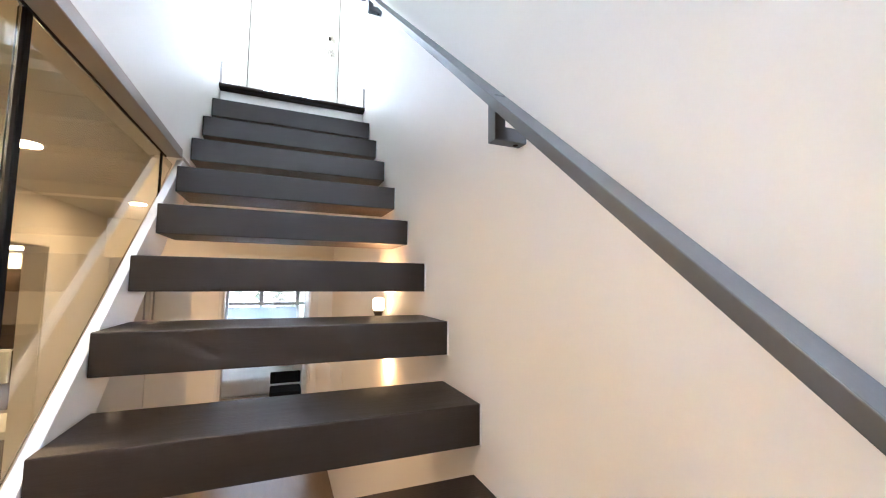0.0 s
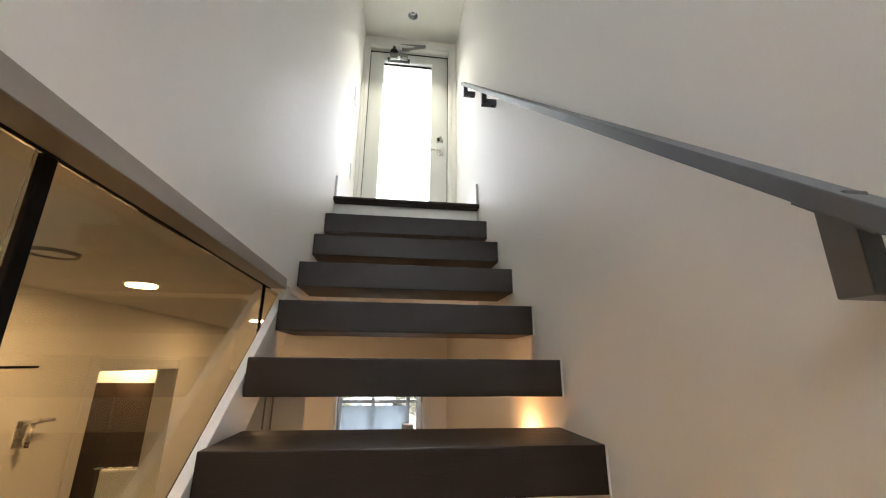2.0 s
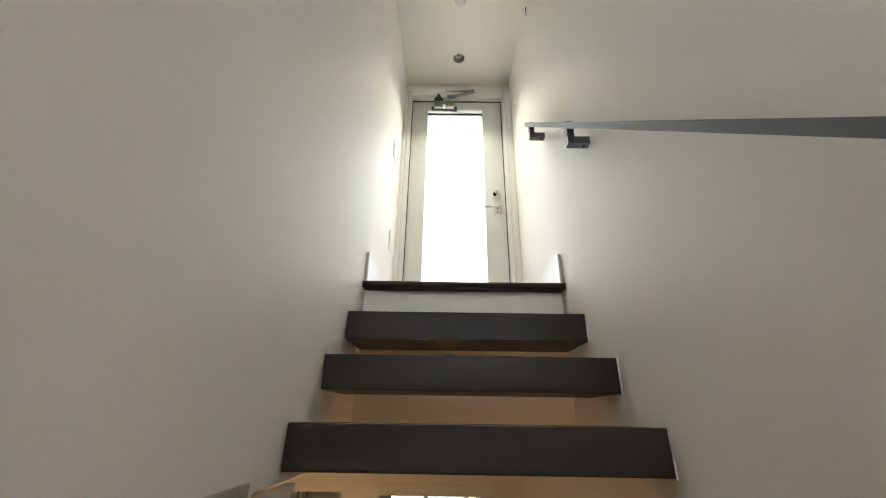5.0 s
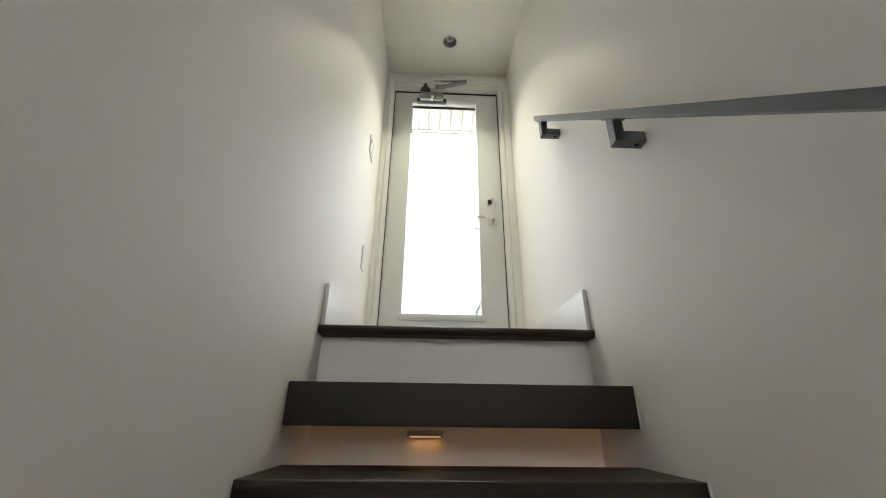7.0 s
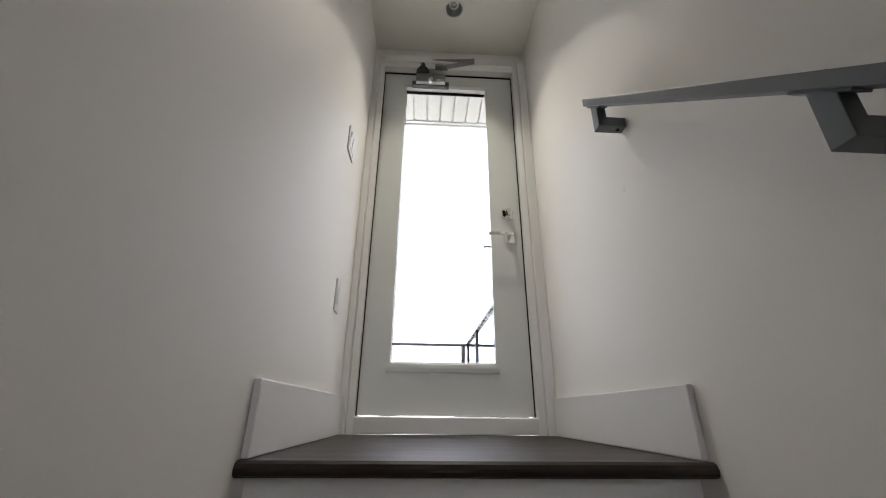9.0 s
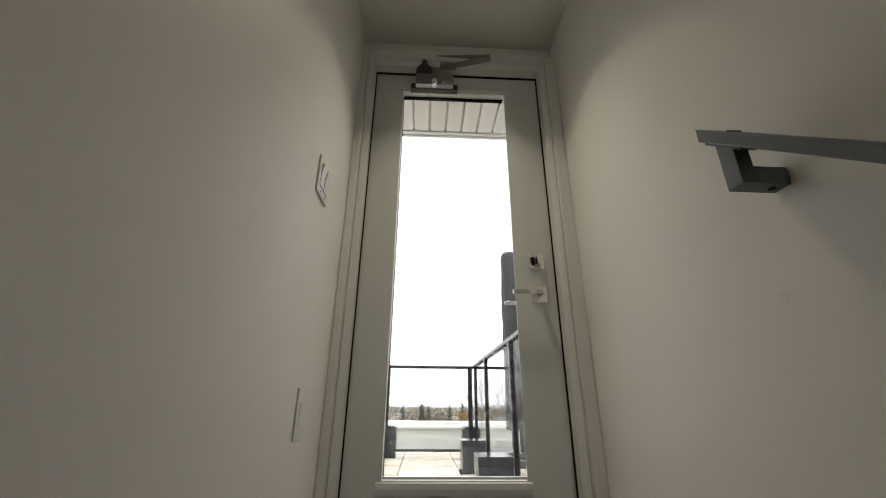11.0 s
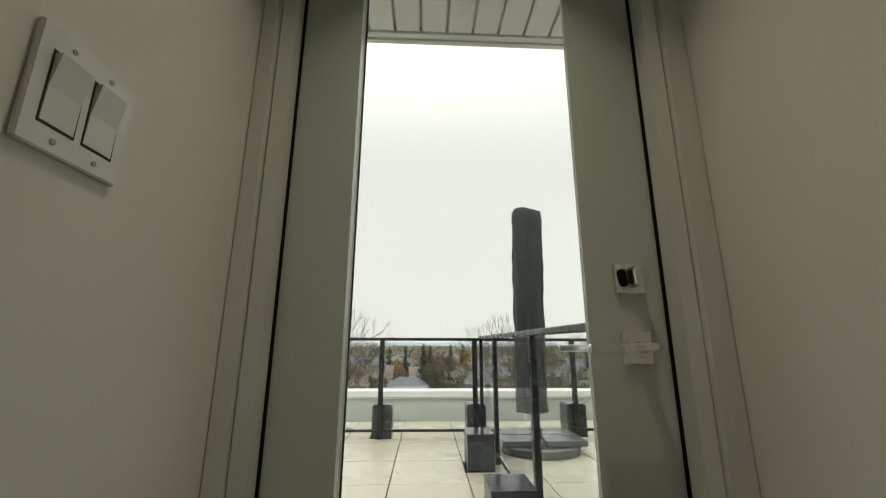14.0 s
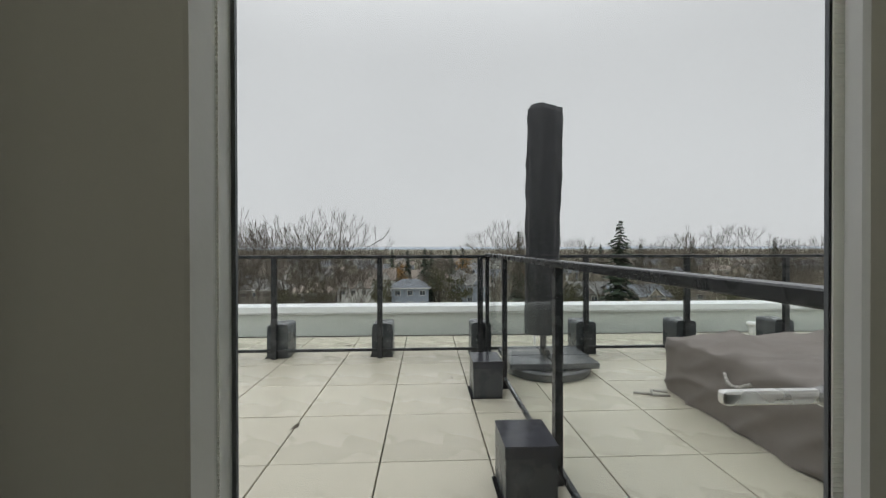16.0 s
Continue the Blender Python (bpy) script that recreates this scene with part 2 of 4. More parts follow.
def turned(profile, n=24, closed=True):
    """A turned shape: (radius, z) from bottom to top."""
    bm = bmesh.new()
    rings = []
    for r, z in profile:
        rings.append([bm.verts.new((r * math.cos(2 * math.pi * i / n), r * math.sin(2 * math.pi * i / n), z)) for i in range(n)])
    for a, b in zip(rings, rings[1:]):
        for i in range(n):
            bm.faces.new((a[i], a[(i + 1) % n], b[(i + 1) % n], b[i]))
    if closed:
        bm.faces.new(rings[0][::-1])
        bm.faces.new(rings[-1])
    for f in bm.faces:
        f.smooth = len(f.verts) == 4
    return bm


def tube(bm, a, b, r0, r1, n=8):
    a, b = Vector(a), Vector(b)
    d = (b - a).normalized()
    u = d.orthogonal().normalized()
    w = d.cross(u)
    ra = [bm.verts.new(a + r0 * (math.cos(k) * u + math.sin(k) * w)) for k in [2 * math.pi * i / n for i in range(n)]]
    rb = [bm.verts.new(b + r1 * (math.cos(k) * u + math.sin(k) * w)) for k in [2 * math.pi * i / n for i in range(n)]]
    for i in range(n):
        f = bm.faces.new((ra[i], ra[(i + 1) % n], rb[(i + 1) % n], rb[i]))
        f.smooth = n > 5
    if n > 5:
        bm.faces.new(ra[::-1])
        bm.faces.new(rb)


def mesh_of(name, bm, material):
    me = bpy.data.meshes.new(name)
    bmesh.ops.recalc_face_normals(bm, faces=bm.faces[:])
    bm.to_mesh(me)
    bm.free()
    me.materials.append(material)
    return me


def part(name, bm, material, parent, label=""):
    ob = new(name, mesh_of(name, bm, material))
    ob.parent = parent
    if label:
        ob["label"] = label
    return ob


def thing(name, label, category, at=(0, 0, 0), group="", kind=""):
    ob = new(name)
    ob.empty_display_size = 0.1
    ob.matrix_basis = pose(*at)
    return tagged(ob, label, category, group, kind)


def solid(name, bm, material, label, category="", kind="structure", group=""):
    return tagged(new(name, mesh_of(name, bm, material)), label, category, group, kind)


# ---- the shell of the stair and the rooms below ----
RISE, GO, TOP = 0.203, 0.2345, 3.248
XL, XR = -0.476, 0.476
CEIL_LOW, CEIL_TOP = 2.505, 5.51


def nosing(y):
    return TOP + y * RISE / GO


solid("floor", boxes((-3.6, 2.6, -4.6, 6.0, -0.12, 0.0)), FLOORW, "brown oak plank floor of the lower storey", "floor")
solid("wall_east", boxes((XR, 0.62, -4.6, 0.985, 0.0, CEIL_TOP), (XR, 0.62, 0.985, 1.55, 0.0, 3.10)), WALL, "off-white painted plaster wall beside the stair", "wall")
solid("wall_west", boxes((-0.62, -0.53, -4.6, -0.862, CEIL_LOW, CEIL_TOP), (-0.53, XL, -4.6, -0.862, 2.5285, CEIL_TOP), (-0.62, XL, -0.862, 0.985, CEIL_LOW, CEIL_TOP)), WALL, "off-white painted plaster wall above the glass screen", "wall")
# Unseen window opening added in the back wall, to light the stair from behind.
BX, BZ0, BZ1 = 0.38, 3.60, 5.05
solid("wall_back", boxes((-3.72, 0.62, -4.72, -4.6, 0.0, BZ0), (-0.62, -BX, -4.72, -4.6, BZ0, BZ1), (BX, 0.62, -4.72, -4.6, BZ0, BZ1), (-0.62, 0.62, -4.72, -4.6, BZ1, 5.63)), WALL, "off-white painted wall behind the stair foot", "wall")
bw = thing("window_back", "plain white framed window added unseen at the stair foot", "window", kind="structure")
for b in ((-BX, -BX + 0.04, BZ0, BZ1), (BX - 0.04, BX, BZ0, BZ1), (-BX + 0.04, BX - 0.04, BZ0, BZ0 + 0.04), (-BX + 0.04, BX - 0.04, BZ1 - 0.04, BZ1)):
    part("window_frame", boxes((b[0], b[1], -4.69, -4.63, b[2], b[3]), bevel=0.003), TRIM, bw)
p = part("pane", boxes((-BX + 0.04, BX - 0.04, -4.662, -4.656, BZ0 + 0.04, BZ1 - 0.04)), PANE, bw)
p.visible_shadow = False
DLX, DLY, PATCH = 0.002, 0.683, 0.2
bm = boxes((-0.62, 0.62, -4.6, DLY - PATCH, CEIL_TOP, 5.63), (-0.62, 0.62, DLY + PATCH, 0.985, CEIL_TOP, 5.63), (-0.62, DLX - PATCH, DLY - PATCH, DLY + PATCH, CEIL_TOP, 5.63), (DLX + PATCH, 0.62, DLY - PATCH, DLY + PATCH, CEIL_TOP, 5.63))
# the square of ceiling round the downlight, with a round hole
inner, outer = [], []
for k in range(32):
    a = 2 * math.pi * k / 32
    c, d = math.cos(a), math.sin(a)
    g = PATCH / max(abs(c), abs(d))
    inner.append(bm.verts.new((DLX + 0.050 * c, DLY + 0.050 * d, CEIL_TOP)))
    outer.append(bm.verts.new((DLX + g * c, DLY + g * d, CEIL_TOP)))
for k in range(32):
    n = (k + 1) % 32
    bm.faces.new((inner[k], outer[k], outer[n], inner[n]))
solid("ceiling", bm, CEIL, "white painted ceiling over the stair", "ceiling")
solid("ceiling_hall", boxes((-3.6, -0.62, -4.6, 1.67, CEIL_LOW, 2.62), (-3.6, 2.6, 1.67, 6.0, CEIL_LOW, 2.62), (-0.62, 0.476, 1.16, 1.67, CEIL_LOW, 2.62)), CEIL, "cream painted ceiling of the lower hall", "ceiling")
solid("glass_channel", boxes((-0.529, -0.4725, -4.6, -0.864, 2.488, 2.528), bevel=0.002), CHANNEL, "bronze-grey metal channel along the lower edge of the wall", "trim")
SB = 3.248 - 0.048
solid("stringer", prism([((2.49 - SB) * GO / RISE, 2.49), (-0.57, 2.49), (-3.40, 0.0), (-SB * GO / RISE, 0.0)], -0.503, XL, "x", 0.002), TRIM, "white painted stair stringer", "stringer")
solid("wall_end", boxes((-3.6, -1.53, 1.55, 1.67, 0, CEIL_LOW), (-1.53, -0.83, 1.55, 1.67, 2.147, CEIL_LOW), (-0.83, -0.57, 1.55, 1.67, 0, CEIL_LOW),
      (-0.57, 0.27, 1.55, 1.67, 2.147, CEIL_LOW), (0.27, 2.6, 1.55, 1.67, 0, CEIL_LOW)), WALL, "cream painted end wall of the hall with two doorways", "wall")
solid("wall_bath", boxes((-1.65, -1.53, -4.6, -0.15, 0, CEIL_LOW), (-1.65, -1.53, 0.61, 1.55, 0, CEIL_LOW), (-1.65, -1.53, -0.15, 0.61, 2.165, CEIL_LOW)), WALL, "cream painted hall wall with a bathroom doorway", "wall")
solid("wall_outer_west", boxes((-3.72, -3.6, -4.6, 6.25, 0, CEIL_LOW)), WALL, "painted wall closing the lower storey", "wall")
solid("wall_outer_east", boxes((2.6, 2.72, 1.55, 6.25, 0, CEIL_LOW)), WALL, "painted wall closing the bedroom", "wall")
solid("wall_facade", boxes((-3.6, -1.05, 6.0, 6.25, 0, CEIL_LOW), (0.95, 2.6, 6.0, 6.25, 0, CEIL_LOW), (-1.05, 0.95, 6.0, 6.25, 0, 0.85), (-1.05, 0.95, 6.0, 6.25, 2.2, CEIL_LOW)), WALL, "outer wall with the bedroom window", "wall")
solid("landing_slab", boxes((XL, XR, 0.045, 1.16, CEIL_LOW, 3.217)), WALL, "off-white painted landing edge with a closed riser", "landing")
bm = prism([(-0.024, 3.235), (-0.020, 3.243), (-0.012, 3.248), (0.984, 3.248), (0.984, 3.218), (-0.012, 3.218), (-0.021, 3.222), (-0.024, 3.229)], XL, XR, "x")
solid("landing_board", bm, WOOD, "dark brown wooden landing floor with a rounded nosing", "floor")

# treads
stair = thing("staircase", "open-riser staircase of thick dark-stained wooden treads", "stairs", (0, 0, 0))
tread_mesh = mesh_of("tread", boxes((XL + 0.001, XR - 0.001, 0.0, 0.276, -0.11, 0.0), bevel=0.004, seg=2), WOOD)
trim_mesh = mesh_of("end_trim", boxes((XR - 0.0045, XR - 0.0005, -0.004, 0.0, -0.112, 0.002)), TRIM)
for k in range(1, 16):
    t = new("tread", tread_mesh)
    t.parent, t.location = stair, (0, -GO * k, TOP - RISE * k)
    e = new("end_trim", trim_mesh)
    e.parent, e.location = t, (0, 0, 0)

# glass screen beside the stair
screen = thing("glass_screen", "clear glass screen with black joints between stair and hall", "glass screen")
def pane(poly, parent, x0=-0.545, x1=-0.535, material=None, name="pane"):
    p = part(name, prism(poly, x0, x1, "x"), material or GLASS_IN, parent)
    p.visible_shadow = False
    return p
GT = 2.487
pane([(-1.858, nosing(-1.858) - 0.13), (-1.858, GT), (-0.926, GT), (-0.926, nosing(-0.926) - 0.13)], screen)
pane([(-0.914, nosing(-0.914) - 0.13), (-0.914, GT), (-0.742, GT)], screen)
pane([(-4.6, 0.0), (-4.6, GT), (-1.888, GT), (-1.888, nosing(-1.888) - 0.13), (-3.6, 0.0)], screen)
part("head_seal", boxes((-0.5355, -0.5295, -4.6, -0.864, GT, 2.497)), BLACK, screen, "thin black seal along the glass head")
part("joint", boxes((-0.551, -0.529, -1.884, -1.862, 1.53, 2.487), bevel=0.002), BLACK, screen, "black vertical joint")
part("joint", boxes((-0.548, -0.532, -0.926, -0.914, 2.30, 2.487)), BLACK, screen, "thin black joint")
part("edge_strip", boxes((-0.545, -0.535, -1.912, -1.908, 1.5, 2.1)), PLASTIC, screen, "pale metal edge strip")

# ---- top door ----
solid("wall_door", boxes((-0.62, -0.435, 0.985, 1.13, 3.17, CEIL_TOP), (0.42, 0.62, 0.985, 1.13, 3.17, CEIL_TOP), (-0.435, 0.42, 0.985, 1.13, 5.365, CEIL_TOP), (-0.62, 0.62, 0.985, 1.13, CEIL_TOP, 5.63)), WALL, "off-white wall round the terrace door", "wall")
dframe = thing("door_frame", "off-white painted door frame with stepped casing", "door frame", kind="structure")
for s, xi, xo in ((-1, -0.412, XL + 0.002), (1, 0.397, XR - 0.002)):
    part("casing", prism([(xi, 1.012), (xi, 0.968), (xi + s * 0.026, 0.958), (xi + s * 0.030, 0.964), (xi + s * 0.036, 0.952), (xo, 0.944), (xo, 0.9845), (xi + s * 0.02, 0.9845), (xi + s * 0.02, 1.012)], 3.248, 5.425, "z"), TRIM, dframe)
    part("jamb", boxes((min(xi, xi + s * 0.022), max(xi, xi + s * 0.022), 1.013, 1.13, 3.248, 5.345)), TRIM, dframe)
    part("weather_strip", boxes((xi - 0.0015 if s < 0 else xi - 0.004, xi + 0.004 if s < 0 else xi + 0.0015, 1.014, 1.05, 3.32, 5.345)), BLACK, dframe)
part("head_casing", prism([(0.968, 5.346), (0.958, 5.372), (0.964, 5.376), (0.952, 5.382), (0.944, 5.425), (0.9845, 5.425), (0.9845, 5.366), (1.012, 5.366), (1.012, 5.346)], -0.41, 0.395, "x"), TRIM, dframe)
part("head_jamb", boxes((-0.412, 0.397, 1.013, 1.13, 5.346, 5.364)), TRIM, dframe)
part("weather_strip", boxes((-0.412, 0.397, 1.014, 1.05, 5.340, 5.346)), BLACK, dframe)
part("sill", boxes((-0.474, 0.474, 0.972, 1.13, 3.249, 3.318), bevel=0.004), TRIM, dframe, "pale painted door sill")

DY0, DY1 = 1.02, 1.085
door = thing("terrace_door", "closed pale grey door with a tall glass pane", "door")
gx0, gx1, gz0, gz1 = -0.2735, 0.227, 3.553, 5.239
part("door_panel", boxes((-0.407, gx0, DY0, DY1, 3.322, 5.338), (gx1, 0.392, DY0, 1.026, 3.322, 5.338), (0.262, 0.392, 1.026, DY1, 3.322, 5.338), (gx0, gx1, DY0, DY1, 3.322, gz0 - 0.012), (gx0, gx1, DY0, DY1, gz1 + 0.012, 5.338), (gx1, 0.262, 1.026, DY1, 3.322, gz0 - 0.012), (gx1, 0.262, 1.026, DY1, gz1 + 0.012, 5.338)), DOORP, door)
for z0, z1 in ((gz0 - 0.046, gz0 - 0.004), (gz1 + 0.004, gz1 + 0.034)):
    part("lite_moulding", prism([(DY0, z0), (DY0 - 0.006, z0 + 0.003), (DY0 - 0.008, (z0 + z1) / 2), (DY0 - 0.006, z1 - 0.003), (DY0, z1)], gx0 - 0.018, gx1 + 0.016, "x", 0.001), DOORP, door, "low moulding above and below the glass")
for z0, z1 in ((gz0 - 0.0118, gz0), (gz1, gz1 + 0.0118)):
    part("glazing_bead", boxes((gx0, gx1, DY0 + 0.002, 1.048, z0, z1), bevel=0.001), TRIM, door)
part("glazing_bead", prism([(gx0 - 0.012, DY0 + 0.001), (gx0 + 0.0005, DY0 - 0.0005), (gx0 + 0.0015, 1.048), (gx0 - 0.012, 1.048)], gz0, gz1, "z"), DOORP, door)
part("glazing_bead", prism([(gx1 + 0.0005, 1.0262), (0.2618, 1.0262), (0.2618, 1.048), (0.2375, 1.048)], gz0, gz1, "z"), TRIM, door)
for y in (1.050, 1.076):
    p = part("pane", boxes((gx0 - 0.003, 0.259, y, y + 0.004, gz0 - 0.006, gz1 + 0.006)), PANE, door)
    p.visible_shadow = False
for x0, x1 in ((gx0 - 0.006, gx0 + 0.0010), (0.2366, 0.2545)):
    bm = boxes((x0, x1, 1.057, 1.0582, gz0 + 0.008, gz1 - 0.008))
    z = gz0 + 0.01
    while z < gz1 - 0.014:
        box(bm, x0 - 0.0009, x1 + 0.0009, 1.0558, 1.0568, z, z + 0.0022)
        z += 0.0042
    part("spacer", bm, SPACER, door, "ribbed white spacer between the panes")
for x0, x1 in ((gx0 - 0.004, gx0 + 0.0035), (0.2568, 0.2618)):
    part("seal", boxes((x0, x1, 1.0805, 1.0845, gz0, gz1)), RAILM, door, "grey outer glazing seal")
part("spacer", boxes((gx0, 0.2400, 1.057, 1.074, gz0 - 0.011, gz0 + 0.006)), ALU, door)
part("seal", boxes((gx0, gx1, 1.057, 1.074, gz1 - 0.008, gz1)), BLACK, door)


def rot_box(b, m, bevel=0.0):
    bm = bmesh.new()
    box(bm, *b, m=m)
    if bevel:
        bmesh.ops.bevel(bm, geom=bm.edges[:], offset=bevel, segments=2, affect="EDGES", profile=0.5)
    return bm


def pill(w, h, y0, y1, bevel=0.002):
    """An upright rounded bar, w wide and h high, from y0 to y1."""
    r = w / 2
    pts = [(r * math.cos(math.pi * k / 8), h / 2 - r + r * math.sin(math.pi * k / 8)) for k in range(9)]
    pts += [(-x, -z) for x, z in pts]
    return prism(pts, y0, y1, "y", bevel)


bolt = part("deadbolt", boxes((0.289, 0.351, 1.010, DY0, 4.319, 4.383), bevel=0.0015), CHROME, door, "square satin chrome deadbolt plate")
# A black pill stands in for the thumb turn's shadow and reflection.
part("thumb_shadow", pill(0.019, 0.038, 1.0075, 1.0105, 0.001), BLACK, bolt, "black pill standing in for the thumb turn shadow").matrix_basis = pose(0.304, 0, 4.351, 0, -8, 0)
part("thumb_turn", pill(0.021, 0.046, 0.981, 1.0095, 0.003), CHROME, bolt, "oval chrome thumb turn").matrix_basis = pose(0.325, 0, 4.352, 0, -6, 0)
lev = part("lever_handle", boxes((0.291, 0.353, 1.010, DY0, 4.176, 4.242), bevel=0.0015), CHROME, door, "satin chrome lever handle on a square plate")
part("spindle", turned([(0.011, 0), (0.011, 0.040)], 16), CHROME, lev).matrix_basis = pose(0.322, 1.010, 4.210, 90)
part("lever", prism([(0.202, 4.200), (0.205, 4.197), (0.330, 4.203), (0.337, 4.207), (0.337, 4.216), (0.330, 4.219), (0.205, 4.216), (0.202, 4.213)], 0.958, 0.972, "y", 0.003), CHROME, lev)
out = part("outer_lever", boxes((0.281, 0.343, DY1, DY1 + 0.008, 4.176, 4.241), bevel=0.003), CHROME, door, "outer chrome lever handle")
part("lever", boxes((0.203, 0.334, DY1 + 0.05, DY1 + 0.064, 4.198, 4.214), bevel=0.0065, seg=3), CHROME, out)
part("spindle", turned([(0.011, 0), (0.011, 0.05)], 16), CHROME, out).matrix_basis = pose(0.316, DY1 + 0.058, 4.206, 90)

cl = thing("door_closer", "grey metal door closer with a folded arm above the door", "door closer", (0, 0, 0))
part("body", boxes((-0.212, -0.030, 0.962, DY0 - 0.003, 5.232, 5.302), bevel=0.005, seg=2), CLOSER, cl)
part("mounting_plate", boxes((-0.236, -0.006, 0.988, DY0 - 0.0005, 5.226, 5.262), bevel=0.003), PIVOT, cl, "dark mounting plate behind the body")
part("knob", turned([(0.015, 0), (0.015, 0.03), (0.010, 0.034)], 18), CHROME, cl).matrix_basis = pose(-0.122, 0.972, 5.235, 90)
lab = part("label", boxes((-0.084, -0.040, 0.9605, 0.9622, 5.238, 5.251)), PLASTIC, cl, "small white label")
part("print_bar", boxes((-0.074, -0.044, 0.9600, 0.9605, 5.243, 5.246)), BLACK, lab, "dark line of print")
bm = turned([(0.040, 0), (0.040, 0.022), (0.036, 0.030), (0.019, 0.042), (0.017, 0.098)], 20)
part("pivot", bm, PIVOT, cl, "dark pivot post").matrix_basis = pose(-0.172, 0.972, 5.302)


def strut(a, b, w, t):
    """A flat bar from a to b."""
    a, b = Vector(a), Vector(b)
    d = b - a
    m = Matrix.Translation(a) @ d.to_track_quat("X", "Z").to_matrix().to_4x4()
    return rot_box((-0.01, d.length + 0.01, -w / 2, w / 2, -t / 2, t / 2), m, 0.0015)


part("arm", strut((-0.172, 0.968, 5.404), (0.140, 0.935, 5.392), 0.026, 0.008), CLOSER, cl)
part("arm", strut((0.140, 0.935, 5.383), (-0.06, 0.962, 5.345), 0.030, 0.010), CLOSER, cl)
part("elbow_pin", turned([(0.012, 0), (0.012, 0.026)], 14), CLOSER, cl).matrix_basis = pose(0.140, 0.935, 5.376)
part("shoe", boxes((-0.095, -0.015, 0.934, 0.969, 5.334, 5.350), bevel=0.002), CLOSER, cl)

# ---- fittings of the stair ----
for n, x0, x1 in (("baseboard_west", XL + 0.0005, XL + 0.016), ("baseboard_east", XR - 0.016, XR - 0.0005)):
    solid(n, boxes((x0, x1, 0.000, 0.942, 3.249, 3.400), bevel=0.002), TRIM, "white painted baseboard on the landing", "baseboard")

hr = thing("handrail", "graphite flat-bar handrail on angled wall brackets", "handrail")
y0, y1 = -3.6, 0.092
zt = lambda y: 4.286 + (y - 0.082) * 0.8685
bm = prism([(y0, zt(y0)), (y1, zt(y1)), (y1, zt(y1) - 0.030), (y0, zt(y0) - 0.030)], 0.376, 0.428, "x", 0.002)
part("bar", bm, RAILM, hr)
for y in (0.056, -0.515, -2.085, -3.35):
    zb = zt(y) - 0.030
    b = part("bracket", prism([(0.390, zb + 0.02), (0.390, zb - 0.088), (0.4755, zb - 0.088), (0.4755, zb - 0.055), (0.418, zb - 0.055), (0.418, zb + 0.02)], y - 0.017, y + 0.017, "y", 0.002), RAILM, hr)
    part("screw", turned([(0.006, 0), (0.006, 0.002)], 12), BLACK, b).matrix_basis = pose(0.455, y, zb - 0.0895)
    part("saddle", rot_box((-0.014, 0.014, -0.045, 0.045, -0.004, 0), pose(0.402, y, zb - 0.001, math.degrees(math.atan(0.8685)))), RAILM, b)

sw = thing("light_switch", "white double rocker light switch on the wall", "light switch")
part("plate", boxes((XL, XL + 0.007, 0.532, 0.650, 4.390, 4.514), bevel=0.002), PLASTIC, sw)
for ya in (0.549, 0.597):
    r = prism([(XL + 0.007, 4.417), (XL + 0.0078, 4.417), (XL + 0.0088, 4.452), (XL + 0.0150, 4.487), (XL + 0.007, 4.487)], ya, ya + 0.036, "y")
    part("rocker", r, PLASTIC, sw)
    part("rocker_gap", boxes((XL + 0.0068, XL + 0.0074, ya - 0.002, ya + 0.038, 4.414, 4.490)), GROUT, sw)
    for zz in (4.402, 4.502):
        part("screw", turned([(0.003, 0), (0.003, 0.001)], 10), CLOSER, sw).matrix_basis = pose(XL + 0.007, ya + 0.018, zz, 0, 90)
bl = thing("wall_plate", "white wall outlet plate low on the landing wall", "wall plate")
part("plate", boxes((XL, XL + 0.006, 0.632, 0.704, 3.700, 3.832), bevel=0.002), PLASTIC, bl)
part("insert", boxes((XL + 0.006, XL + 0.0085, 0.650, 0.686, 3.735, 3.797), bevel=0.001), PLASTIC, bl)
pl = thing("wall_plug", "tiny white plug in the plaster wall", "wall plug")
part("cap", turned([(0.009, 0), (0.0085, 0.001)], 12), PLASTIC, pl).matrix_basis = pose(XR, 0.12, 3.97, 0, -90)
sl = thing("wall_slot", "small dark slot high in the wall", "wall slot")
part("slot", boxes((XR - 0.004, XR, 0.158, 0.172, 5.345, 5.425), bevel=0.001), BLACK, sl)

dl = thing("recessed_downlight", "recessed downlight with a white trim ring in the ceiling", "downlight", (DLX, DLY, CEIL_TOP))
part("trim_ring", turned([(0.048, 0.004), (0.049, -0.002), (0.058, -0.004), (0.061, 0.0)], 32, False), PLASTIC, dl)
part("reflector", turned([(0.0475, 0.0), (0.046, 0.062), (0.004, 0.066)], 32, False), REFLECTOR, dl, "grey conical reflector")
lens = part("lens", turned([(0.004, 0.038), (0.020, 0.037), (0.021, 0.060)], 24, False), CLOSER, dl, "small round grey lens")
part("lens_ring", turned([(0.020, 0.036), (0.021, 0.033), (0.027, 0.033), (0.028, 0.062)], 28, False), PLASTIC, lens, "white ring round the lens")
sd = thing("smoke_detector", "round white smoke detector on the ceiling", "smoke detector", (-0.005, 0.172, CEIL_TOP))
part("base", turned([(0.05, -0.012), (0.05, 0.0)], 32), PLASTIC, sd)
part("dome", turned([(0.014, -0.034), (0.032, -0.030), (0.042, -0.012)], 32), PLASTIC, sd)
st = thing("step_light", "slim slot step light under the landing", "step light")
part("bezel", boxes((-0.160, -0.045, 0.041, 0.0455, 2.898, 2.918), bevel=0.001), CLOSER, st)
